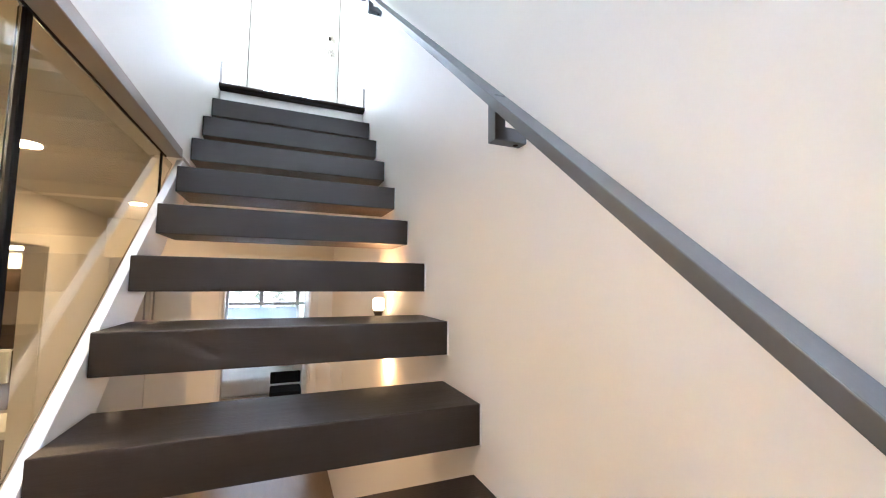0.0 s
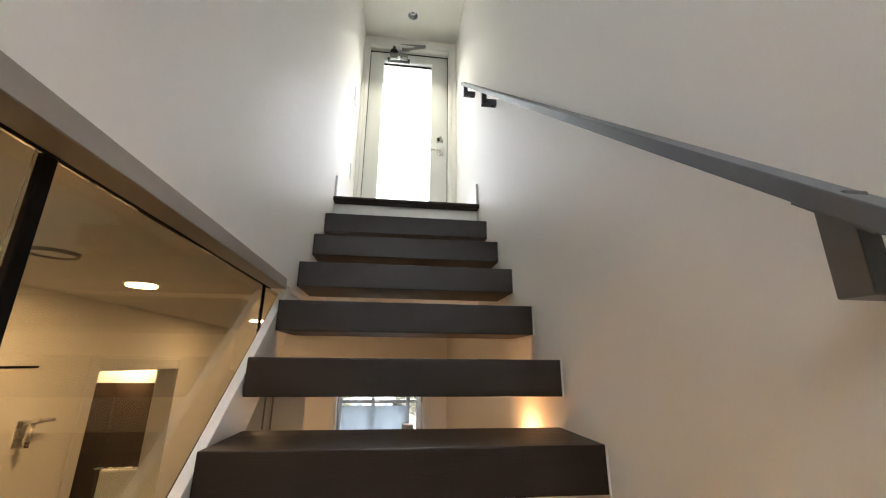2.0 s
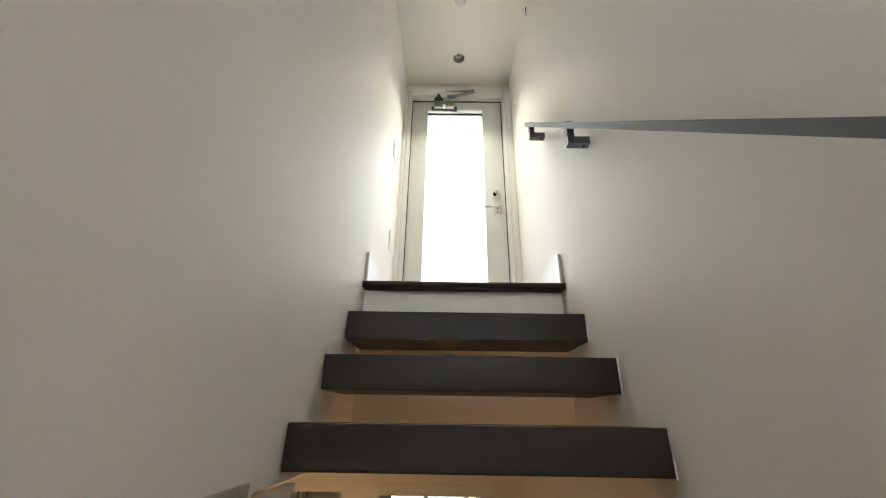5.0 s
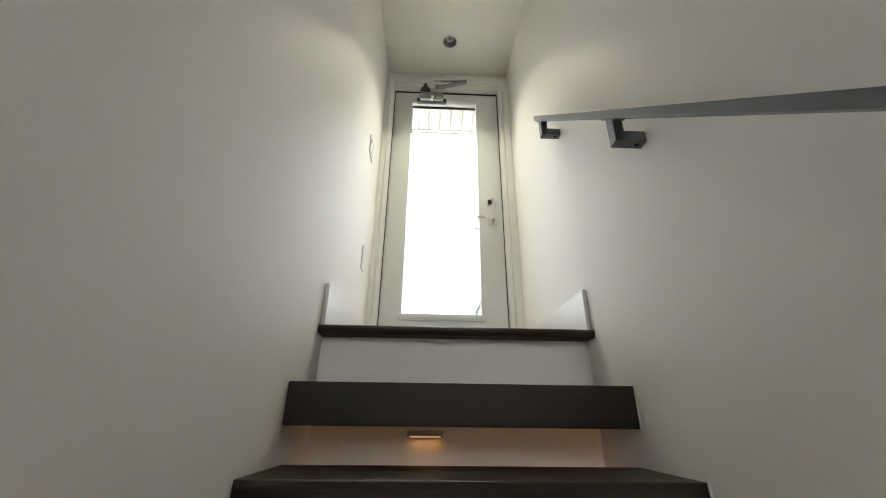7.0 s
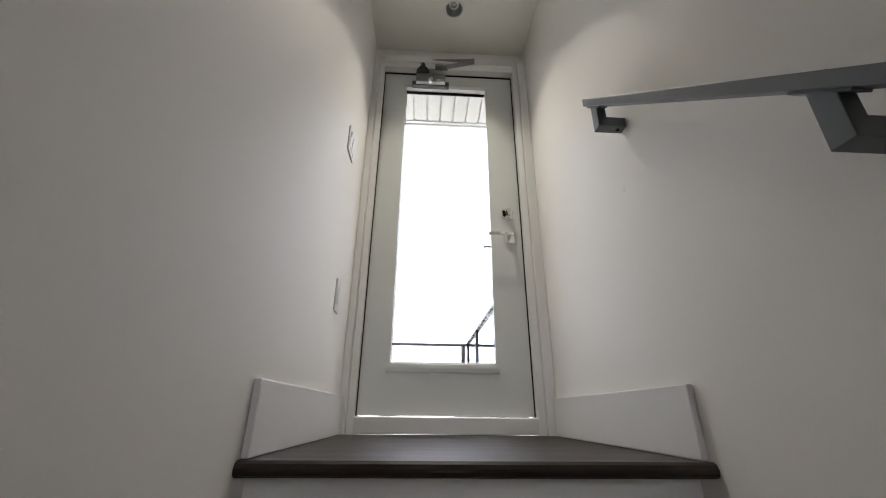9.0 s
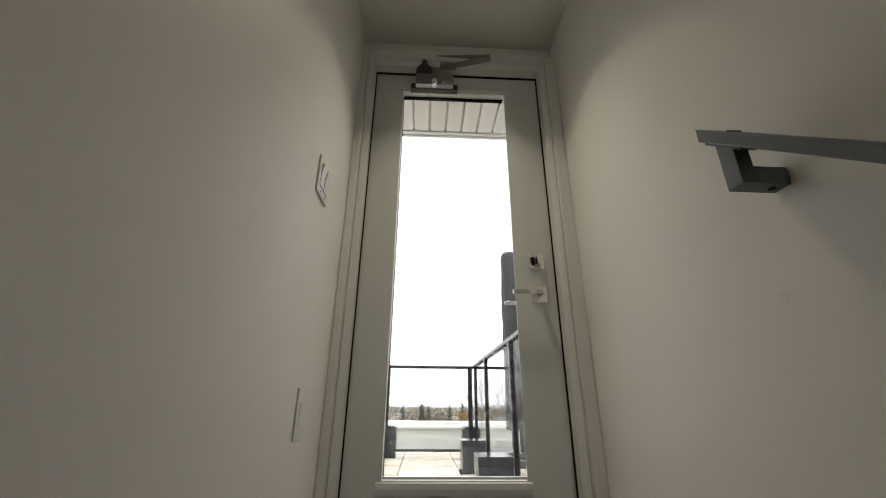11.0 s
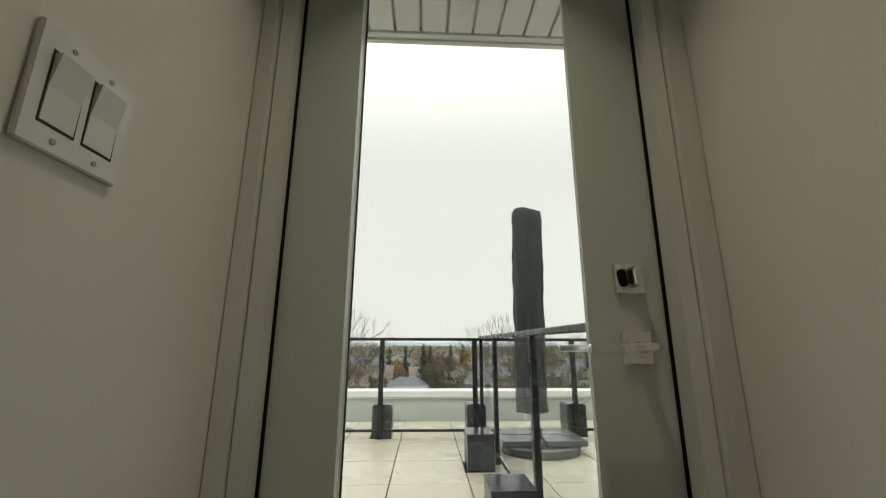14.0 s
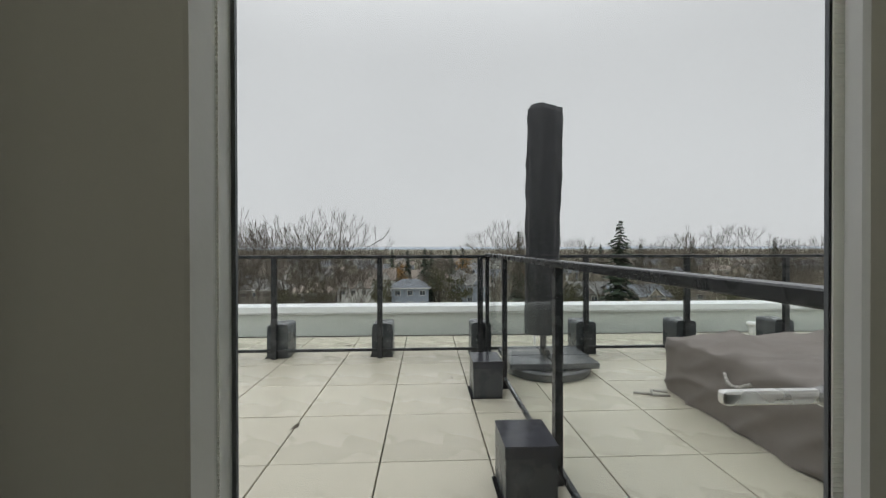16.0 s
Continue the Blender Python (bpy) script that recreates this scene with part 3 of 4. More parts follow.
part("lamp_face", boxes((-0.152, -0.053, 0.0405, 0.042, 2.899, 2.9035)), glow("step_lamp_face", (1.0, 0.6, 0.25), 0.04), st)

# ---- the lower hall and rooms ----
# The downlight at -2.6 is unseen and added with its lamp.
for y in (-0.777, 0.594, -2.6):
    d = thing("hall_downlight", "lit round recessed downlight in the hall ceiling", "downlight", (-1.04, y, CEIL_LOW), "hall downlights")
    part("trim_ring", turned([(0.050, -0.002), (0.062, -0.004), (0.064, 0.0), (0.050, 0.002)], 28, False), PLASTIC, d)
    part("lamp_face", turned([(0.050, -0.0025), (0.050, -0.0015)], 28), WARM, d, "glowing warm lamp face")
spk = thing("ceiling_vent", "round ceiling vent with a dark rim", "ceiling vent", (-1.0, -1.25, CEIL_LOW))
part("rim", turned([(0.050, -0.002), (0.055, -0.010), (0.058, 0.0)], 32, False), CLOSER, spk)
part("disc", turned([(0.048, -0.005), (0.050, 0.0)], 32), PLASTIC, spk)
hl = thing("bath_door_frame", "cream painted casing round the bathroom doorway", "door frame", kind="structure")
for b in ((-1.53, -1.518, -0.215, -0.152, 0, 2.23), (-1.53, -1.518, 0.612, 0.675, 0, 2.23), (-1.53, -1.518, -0.152, 0.612, 2.167, 2.23)):
    part("casing", boxes(b, bevel=0.003), TRIM, hl)
hk = thing("wall_hook", "small chrome hook fitting on the hall wall", "wall hook", (-1.53, -0.515, 1.935))
part("plate", boxes((0, 0.012, -0.022, 0.022, -0.05, 0.05), bevel=0.003), CHROME, hk)
bm = bmesh.new()
tube(bm, (0.01, 0, 0.035), (0.055, 0.02, 0.045), 0.009, 0.009, 10)
tube(bm, (0.055, 0.02, 0.045), (0.060, 0.085, 0.042), 0.009, 0.007, 10)
tube(bm, (0.045, 0.0, 0.035), (0.042, -0.005, -0.05), 0.011, 0.014, 10)
part("arm", bm, CHROME, hk)
hd = thing("hall_door", "flush cream door with a dark gap above it, closed", "door")
part("leaf", boxes((-1.5295, -1.525, -1.30, -0.508, 0.01, 2.184), bevel=0.001), WALL, hd)
part("head_gap", boxes((-1.5295, -1.5265, -1.303, -0.505, 2.186, 2.195)), BLACK, hd, "dark gap above the leaf")

# bathroom seen through its doorway
pan = thing("bath_panel", "dark walnut panel wall above the basin", "wall panel", (-2.3, 1.549, 0), kind="structure")
for i in range(5):
    part("panel", boxes((-1.29 + 0.387 * i, -0.907 + 0.387 * i, -0.02, 0, 0.88, 2.03), bevel=0.003), BATHW, pan)
van = thing("vanity", "dark walnut vanity with a cream basin top", "vanity", (-2.3, 1.26, 0))
part("cabinet", boxes((-0.64, 0.64, -0.24, 0.25, 0.1, 0.80), bevel=0.004), BATHW, van)
part("basin_top", boxes((-0.65, 0.645, -0.26, 0.26, 0.80, 0.86), bevel=0.008, seg=2), LINEN, van, "cream stone basin top")
part("basin", turned([(0.16, 0.862), (0.19, 0.87), (0.20, 0.93), (0.185, 0.93), (0.15, 0.875)], 28), TRIM, van, "white round basin")
bl2 = thing("vanity_light", "lit warm light bar above the panel", "bathroom light", (-2.3, 1.548, 2.20))
part("bar", boxes((-0.75, 0.42, -0.04, 0.0, -0.02, 0.02), bevel=0.005), CHROME, bl2)
part("tube", boxes((-0.74, 0.40, -0.075, -0.04, -0.012, 0.014), bevel=0.005), WARM, bl2, "glowing warm tube")
tw = thing("towel", "folded cream towel on a bar", "towel", (-2.23, 1.50, 1.23))
part("cloth", boxes((-0.16, 0.16, -0.025, 0.02, -0.13, 0.13), bevel=0.015, seg=2), LINEN, tw)
bm = bmesh.new()
tube(bm, (-0.22, 0.0, 0.135), (0.22, 0.0, 0.135), 0.008, 0.008)
part("towel_bar", bm, CHROME, tw)
for i, (x, r, hh, m) in enumerate(((-2.52, 0.035, 0.13, LINEN), (-2.38, 0.055, 0.07, LINEN), (-2.22, 0.03, 0.10, PLASTIC), (-2.10, 0.042, 0.15, CLOSER))):
    b = thing("toiletry_bottle", ("cream soap bottle", "low cream jar", "small white bottle", "grey banded bottle")[i] + " on the basin top", "bottle", (x, 1.38 - 0.1 * (i % 2), 0.86))
    part("body", turned([(r * 0.95, 0), (r, 0.01), (r, hh * 0.75), (r * 0.5, hh * 0.85), (r * 0.45, hh)], 16), m, b)
    part("cap", turned([(r * 0.5, hh), (r * 0.5, hh + 0.02)], 12), CHROME, b)

# sconce under the stair
sc = thing("wall_sconce", "brown and white wall sconce glowing warm under the stair", "wall sconce", (XR, -0.86, 1.80))
part("back_plate", boxes((-0.02, -0.001, -0.035, 0.035, -0.12, -0.02), bevel=0.003), PLASTIC, sc)
part("arm", boxes((-0.06, -0.02, -0.008, 0.008, -0.075, -0.06)), BATHW, sc)
part("stem", turned([(0.018, -0.16), (0.020, -0.15), (0.020, -0.01), (0.026, 0.0), (0.026, 0.008)], 18), BATHW, sc, "brown metal stem").matrix_basis = pose(-0.056, 0, 0)
part("shade", turned([(0.020, 0.008), (0.029, 0.02), (0.031, 0.05), (0.027, 0.068), (0.016, 0.074)], 20), WARMS, sc, "glowing frosted shade").matrix_basis = pose(-0.056, 0, 0)
sp = thing("light_switch_hall", "white wall switch low beside the doorway", "light switch")
part("plate", boxes((XR - 0.006, XR, 0.70, 0.77, 1.05, 1.17), bevel=0.002), PLASTIC, sp)

# doorway to the bedroom, with its open door
bf = thing("bedroom_door_frame", "white casing round the bedroom doorway", "door frame", kind="structure")
for b in ((-0.568, -0.552, 1.552, 1.668, 0, 2.13), (0.252, 0.268, 1.552, 1.668, 0, 2.13), (-0.568, 0.268, 1.552, 1.668, 2.13, 2.146)):
    part("jamb", boxes(b), TRIM, bf)
for b in ((-0.60, -0.568, 1.538, 1.55, 0, 2.18), (0.268, 0.33, 1.538, 1.55, 0, 2.21), (-0.568, 0.268, 1.538, 1.55, 2.148, 2.21)):
    part("casing", boxes(b, bevel=0.002), TRIM, bf)
bd = thing("bedroom_door", "white bedroom door standing open", "door", (0.245, 1.69, 0))
part("leaf", boxes((0.0, 0.04, 0.0, 0.78, 0.01, 2.10), bevel=0.003), TRIM, bd)
for z in (0.3, 1.05, 1.85):
    part("hinge", boxes((-0.006, 0.0, -0.004, 0.012, z, z + 0.09)), BLACK, bd, "black hinge")

# closet beyond the second doorway
wd = thing("wardrobe", "white wardrobe with tall metal handles", "wardrobe", (-1.45, 2.5, 0))
part("body", boxes((-0.4, 0.5, 0.03, 0.6, 0, 2.3)), TRIM, wd)
for x in (-0.4, 0.052):
    dd = part("door", boxes((x + 0.003, x + 0.447, 0.0, 0.028, 0.02, 2.28), bevel=0.003), TRIM, wd)
    hx = x + 0.40 if x < 0 else x + 0.03
    part("handle", boxes((hx, hx + 0.015, -0.03, -0.018, 1.5, 2.1), (hx, hx + 0.015, -0.03, 0, 1.5, 1.52), (hx, hx + 0.015, -0.03, 0, 2.08, 2.1)), CLOSER, dd, "dark bar handle")
pic = thing("framed_picture", "dark framed picture leaning on the wall", "picture", (-1.15, 2.47, 0.0))
part("frame", boxes((-0.22, 0.22, -0.02, 0.0, 0.95, 1.35), bevel=0.003), CLOSER, pic)
part("print", boxes((-0.19, 0.19, -0.023, -0.019, 0.98, 1.32)), LINEN, pic)

# bedroom
win = thing("bedroom_window", "white framed bedroom window with three lights", "window", (0, 0, 0))
part("window_frame", boxes((-1.05, -0.99, 6.03, 6.12, 0.85, 2.2), (0.89, 0.95, 6.03, 6.12, 0.85, 2.2), (-0.99, 0.89, 6.03, 6.12, 0.85, 0.91), (-0.99, 0.89, 6.03, 6.12, 2.14, 2.2),
     (-0.43, -0.36, 6.03, 6.12, 0.91, 2.14), (0.26, 0.33, 6.03, 6.12, 0.91, 2.14), (-0.99, 0.89, 6.04, 6.11, 1.44, 1.50)), TRIM, win)
p = part("pane", boxes((-0.99, 0.89, 6.07, 6.074, 0.91, 2.14)), PANE, win)
p.visible_shadow = False
part("window_sill", boxes((-1.1, 1.0, 5.93, 6.03, 0.83, 0.86), bevel=0.004), TRIM, win)
blind = thing("window_blind", "blue-grey fabric blind over the lower window", "blind", (0, 5.97, 0))
tn = BLUECLOTH.node_tree
tl = tn.nodes.new("ShaderNodeBsdfTranslucent")
tl.inputs["Color"].default_value = (0.54, 0.58, 0.61, 1)
mx = tn.nodes.new("ShaderNodeMixShader")
mx.inputs["Fac"].default_value = 0.6
tn.links.new(tn.nodes["Principled BSDF"].outputs["BSDF"], mx.inputs[1])
tn.links.new(tl.outputs["BSDF"], mx.inputs[2])
tn.links.new(mx.outputs["Shader"], tn.nodes["Material Output"].inputs["Surface"])
part("fabric", boxes((-0.98, 0.28, 0, 0.006, 0.92, 1.40)), BLUECLOTH, blind)
bed = thing("bed", "made bed with white linen and a low grey base", "bed", (-0.25, 4.3, 0))
part("base", boxes((-0.75, 0.75, -1.0, 1.0, 0.06, 0.335), bevel=0.012), LINEN, bed)
part("seam", boxes((-0.745, 0.745, -1.003, -0.999, 0.335, 0.345)), BEIGE, bed, "horizontal seam along the foot end")
part("mattress", boxes((-0.74, 0.74, -0.99, 0.99, 0.34, 0.58), bevel=0.05, seg=3), LINEN, bed)
part("headboard", boxes((0.76, 0.84, -1.05, 1.05, 0.0, 1.1), bevel=0.02), BEIGE, bed)
for i, (x, y, s) in enumerate(((0.52, -0.5, 0.28), (0.52, 0.35, 0.28), (0.32, -0.1, 0.22))):
    pw = thing("pillow", "plump white and beige pillow on the bed", "pillow", (-0.25 + x, 4.3 + y, 0.58), "pillows on the bed")
    part("cushion", boxes((-0.12, 0.12, -s, s, 0.0, 0.34), bevel=0.09, seg=3), (LINEN, LINEN, BEIGE)[i], pw)
lamp = thing("table_lamp", "beige shaded table lamp on a bedside stool", "table lamp", (0.28, 5.55, 0.62))
part("shade", turned([(0.13, 0.25), (0.10, 0.50)], 24), BEIGE, lamp)
part("stem", turned([(0.07, 0), (0.07, 0.02), (0.015, 0.04), (0.015, 0.26)], 18), CHROME, lamp)
stool = thing("bedside_stool", "dark metal bedside stool", "stool", (0.28, 5.55, 0))
part("seat", turned([(0.2, 0.58), (0.2, 0.62)], 24), BLACK, stool)
for a in range(4):
    bm = bmesh.new()
    tube(bm, (0.12 * math.cos(a * 1.571), 0.12 * math.sin(a * 1.571), 0.58), (0.18 * math.cos(a * 1.571), 0.18 * math.sin(a * 1.571), 0.0), 0.012, 0.010)
    part("leg", bm, BLACK, stool)
ch = thing("black_chair", "black chair with crossed legs beside the bedroom door", "chair", (0.07, 3.1, 0))
part("seat", boxes((-0.2, 0.2, -0.2, 0.2, 0.42, 0.47), bevel=0.01), BLACK, ch)
part("backrest", boxes((-0.2, 0.2, 0.17, 0.2, 0.5, 0.66), bevel=0.01), BLACK, ch)
for a, b in (((-0.17, -0.17), (0.17, -0.17)), ((0.17, -0.17), (-0.17, -0.17)), ((-0.17, 0.17), (0.17, 0.17)), ((0.17, 0.17), (-0.17, 0.17))):
    bm = bmesh.new()
    tube(bm, (*a, 0.43), (*b, 0.0), 0.012, 0.012)
    part("leg", bm, BLACK, ch)

# ---- the terrace ----
TZ = 3.17
solid("terrace_slab", boxes((-6.2, 9.2, 1.13, 6.5, 2.63, 3.128)), GROUT, "dark roof deck under the pavers", "deck")
par = thing("parapet", "pale grey-green painted roof parapet with white metal cap", "parapet", kind="structure")
part("parapet_wall", boxes((-6.2, 9.2, 6.27, 6.5, 3.128, 3.455), (-6.4, -6.2, 1.13, 6.5, 2.6, 3.455), (9.2, 9.4, 1.13, 6.5, 2.6, 3.455)), PARAP, par)
part("cap", boxes((-6.45, 9.45, 6.215, 6.55, 3.455, 3.545), bevel=0.006), CAPM, par)
part("drip_edge", boxes((-6.45, 9.45, 6.238, 6.262, 3.435, 3.455)), CAPM, par)
solid("facade_below", boxes((-6.2, 9.2, 6.25, 6.5, -12.0, 0.0), (-6.2, -3.72, 6.25, 6.5, 0, 3.128), (2.72, 9.2, 6.25, 6.5, 0, 3.128), (-3.72, 2.72, 6.25, 6.5, 2.505, 3.128), (-6.2, 9.2, -4.72, 6.25, -12.0, -0.125)), STUCCO, "grey stucco facade below the terrace", "facade")
solid("bulkhead_wall", boxes((-2.2, -0.62, 1.0, 1.13, 3.128, 5.5), (0.62, 2.2, 1.0, 1.13, 3.128, 5.5)), STUCCO, "grey stucco wall beside the terrace door", "wall")
sof = thing("roof_overhang", "white slatted soffit and fascia above the door", "soffit", kind="structure")
x = -1.984
while x < 1.92:
    part("slat", boxes((x, x + 0.084, 1.13, 1.40, 5.300, 5.316), bevel=0.003), SOFFIT, sof)
    x += 0.0925
part("backing", boxes((-2.0, 2.0, 1.13, 1.40, 5.310 + 0.008, 5.46)), SOFFIT, sof)
part("fascia", boxes((-2.0, 2.0, 1.40, 1.425, 5.292, 5.60), bevel=0.002), SOFFIT, sof)
part("drip_trim", boxes((-2.0, 2.0, 1.425, 1.445, 5.285, 5.305), bevel=0.002), SOFFIT, sof)
solid("roof", boxes((-2.2, 2.2, -4.72, 1.40, 5.63, 5.75)), STUCCO, "flat roof over the stair head", "roof")


def guard(name, p0, p1, posts, top):
    """A glass guard with dark posts between p0 and p1."""
    g = thing(name, "charcoal metal guard rail with clear glass panels", "guard rail")
    along = (Vector(p1) - Vector(p0))
    ln = along.length
    ang = math.degrees(math.atan2(along.y, along.x))
    base = pose(p0[0], p0[1], TZ, 0, 0, ang)
    def add(n, bm, m, lab=""):
        o = part(n, bm, m, g, lab)
        o.matrix_basis = base
        return o
    add("top_rail", boxes((0, ln, -0.03, 0.03, top - 0.034, top), bevel=0.004), DARKM)
    add("bottom_rail", boxes((0, ln, -0.016, 0.016, 0.075, 0.104), bevel=0.003), DARKM)
    for a in posts:
        add("post", boxes((a - 0.028, a + 0.028, -0.022, 0.022, 0.0, top - 0.034), bevel=0.003), DARKM)
    for a, b in zip(posts, posts[1:]):
        q = add("glass_panel", boxes((a + 0.03, b - 0.03, -0.005, 0.005, 0.105, top - 0.036)), GLASS)
        q.visible_shadow = False
    return base


posts = [-4.0, -2.85, -1.728, -0.607, 0.48, 1.654, 2.80, 3.95, 5.1, 6.25, 7.4]
X0 = -4.0
guard("guard_rail", (X0, 5.0), (7.4, 5.0), [p - X0 for p in posts], 1.108)
ys = [1.19, 2.69, 4.03, 4.96]
guard("guard_rail", (0.555, 1.14), (0.555, 4.975), [y - 1.14 for y in ys[:3]] + [3.83], 1.128)


def ballast(x, y, w, d, h, lid):
    """A ballast box; those on the far side are rounded on top and bolted, the near ones have a flanged lid."""
    b = thing("ballast_box", "dark grey ballast box at the foot of a rail post", "ballast box", (x, y, TZ), "ballast boxes")
    bm = boxes((-w / 2, w / 2, -d / 2, d / 2, 0.008, h))
    if not lid:
        e = [q for q in bm.edges if min(q.verts[0].co.z, q.verts[1].co.z) > h - 0.01 and abs(q.verts[0].co.x - q.verts[1].co.x) < 1e-4]
        bmesh.ops.bevel(bm, geom=e, offset=0.035, segments=5, affect="EDGES", profile=0.5)
    else:
        bmesh.ops.bevel(bm, geom=bm.edges[:], offset=0.003, segments=1, affect="EDGES", profile=0.5)
    part("box", bm, BALLAST, b)
    part("foot", boxes((-w / 2 - 0.02, w / 2, -d / 2 - 0.005, d / 2 - 0.01, 0.0, 0.008)), BLACK, b, "black rubber foot")
    if lid:
        part("lid", boxes((-w / 2 - 0.004, w / 2 + 0.004, -d / 2 - 0.006, d / 2 + 0.003, h - 0.002, h + 0.004), (-w / 2 - 0.004, w / 2 + 0.004, -d / 2 - 0.006, -d / 2 - 0.002, h - 0.055, h - 0.002), bevel=0.0015), BALLAST_WET, b, "wet glossy lid")
    else:
        for bx in (-0.055, 0.055):
            for bz in (0.08, 0.17):
                part("bolt", turned([(0.009, 0), (0.007, 0.007)], 10), ALU, b).matrix_basis = pose(bx, -d / 2, bz, 90)
    return b


BALLAST_WET = mat("wet_ballast_lid", (0.045, 0.046, 0.055), 0.12, var=0.15, scale=9, fine=120, bump=0.01)
for p in posts[1:-1]:
    ballast(p + 0.02, 5.165, 0.225, 0.26, 0.36, False)
ballast(0.378, 3.95, 0.23, 0.28, 0.29, True)
ballast(0.370, 2.63, 0.24, 0.27, 0.29, True)
# rain drops on the nearest ballast lid
rng = random.Random(5)
bm = bmesh.new()
for i in range(60):
    r = rng.uniform(0.0015, 0.005)
    c = Matrix.Translation((0.37 + rng.uniform(-0.11, 0.11), 2.63 + rng.uniform(-0.12, 0.12), TZ + 0.2945)) @ Matrix.Diagonal((1, 1, 0.4, 1))
    bmesh.ops.create_icosphere(bm, subdivisions=1, radius=r, matrix=c)
WATER = glass_mat("water_drop", (1, 1, 1), 1.33)
tagged(new("rain_drops", mesh_of("rain_drops", bm, WATER)), "clear rain drops on the dark box lid", "water drops", kind="stuff")

# covered parasol
um = thing("covered_parasol", "closed cantilever parasol in a black fabric cover", "parasol", (1.03, 4.5, TZ))
bm = bmesh.new()
rings, n, h0, h1 = [], 36, 0.36, 2.54
for j in range(41):
    f = j / 40
    z = h0 + (h1 - h0) * f
    r = 0.156 + 0.006 * f
    if f > 0.97:
        r *= 0.96
    ring = []
    for i in range(n):
        a = 2 * math.pi * i / n
        fold = 0.009 * math.sin(3 * a + f * 1.4) + 0.006 * math.sin(8 * a - f * 2.5) + 0.016 * (1 - abs(2 * noise.noise(Vector((a * 1.1, f * 3.2, 1.7))))) ** 5 + 0.010 * noise.noise(Vector((math.cos(a) * 3, math.sin(a) * 3, z * 7))) + 0.006 * noise.noise(Vector((math.cos(a) * 1.5, math.sin(a) * 1.5, z * 4)))
        flat = 1 - 0.12 * math.cos(2 * a) ** 2
        ring.append(bm.verts.new(((r + fold) * math.cos(a) - 0.025 * (1 - f) + 0.01, (r * 0.8 + fold) * math.sin(a) * flat, z + 0.012 * math.sin(2 * a) * (f > 0.95))))
    rings.append(ring)
for a, b in zip(rings, rings[1:]):
    for i in range(n):
        bm.faces.new((a[i], a[(i + 1) % n], b[(i + 1) % n], b[i])).smooth = True
bm.faces.new(rings[-1])
part("cover", bm, COVER, um)
part("pole", turned([(0.03, 0.16), (0.03, 0.45)], 18), DARKM, um)
part("strap", boxes((-0.135, -0.115, -0.145, -0.138, 0.285, 0.37), bevel=0.002), PLASTIC, um, "white drawstring tag")
pb = thing("parasol_base", "round dark parasol base with wet square weights", "parasol base", (1.06, 4.53, TZ))
part("tray", turned([(0.40, 0.0), (0.415, 0.012), (0.42, 0.07), (0.415, 0.085), (0.395, 0.09), (0.385, 0.075), (0.05, 0.07)], 56), BASEM, pb)
part("rim", turned([(0.421, 0.058), (0.427, 0.062), (0.427, 0.076), (0.421, 0.080)], 56, False), BASEM, pb)
for sx in (-1, 1):
    for sy in (-1, 1):
        part("weight", boxes((min(sx * 0.010, sx * 0.41), max(sx * 0.010, sx * 0.41), min(sy * 0.010, sy * 0.30), max(sy * 0.010, sy * 0.30), 0.088, 0.142), bevel=0.010, seg=2), BASEM, pb, "wet grey weight slab")
part("pole_socket", turned([(0.05, 0.07), (0.05, 0.19), (0.04, 0.20)], 20), DARKM, pb)

# covered furniture
fc = thing("furniture_cover", "taupe fabric cover draped over a low outdoor sofa", "furniture cover", (0, 0, 0))
bm = bmesh.new()
cx0, cx1, cy0, cy1, ch_ = 1.91, 3.7, 1.45, 3.95, 0.44
NU, NV = 240, 24
loop = []
for i in range(NU):
    s = i / NU * 2 * ((cx1 - cx0) + (cy1 - cy0))
    w, d = cx1 - cx0, cy1 - cy0
    if s < d:
        px, py, nx, ny = cx0, cy0 + s, -1, 0
    elif s < d + w:
        px, py, nx, ny = cx0 + s - d, cy1, 0, 1
    elif s < 2 * d + w:
        px, py, nx, ny = cx1, cy1 - (s - d - w), 1, 0
    else:
        px, py, nx, ny = cx1 - (s - 2 * d - w), cy0, 0, -1
    loop.append((px, py, nx, ny, s))
cols = []
for px, py, nx, ny, s in loop:
    col = []
    for j in range(NV + 1):
        f = j / NV
        z = TZ + 0.006 + f * ch_ + 0.03 * noise.noise(Vector((px * 1.3, py * 1.3, 0.5))) * f
        fold = (0.022 * noise.noise(Vector((s * 1.7, f * 1.0, 3.1))) + 0.036 * (1 - abs(2 * noise.noise(Vector((s * 2.3 + f * 1.6, f * 1.1, 5.0))))) ** 4 + 0.013 * noise.noise(Vector((s * 4.5, f * 2.2 + s, 8.0))) + 0.009 * noise.noise(Vector((s * 11, f * 5 - s * 2, 2.0)))) * (1.15 - 0.6 * f) + 0.012 * (1 - f) - (0.012 * max(0, f - 0.88) / 0.12)
        col.append(bm.verts.new((px + nx * fold, py + ny * fold, z)))
    cols.append(col)
for i in range(NU):
    a, b = cols[i], cols[(i + 1) % NU]
    for j in range(NV):
        bm.faces.new((a[j], b[j], b[j + 1], a[j + 1])).smooth = True
top = []
prev = [c[-1] for c in cols]
ccx, ccy = (cx0 + cx1) / 2, (cy0 + cy1) / 2
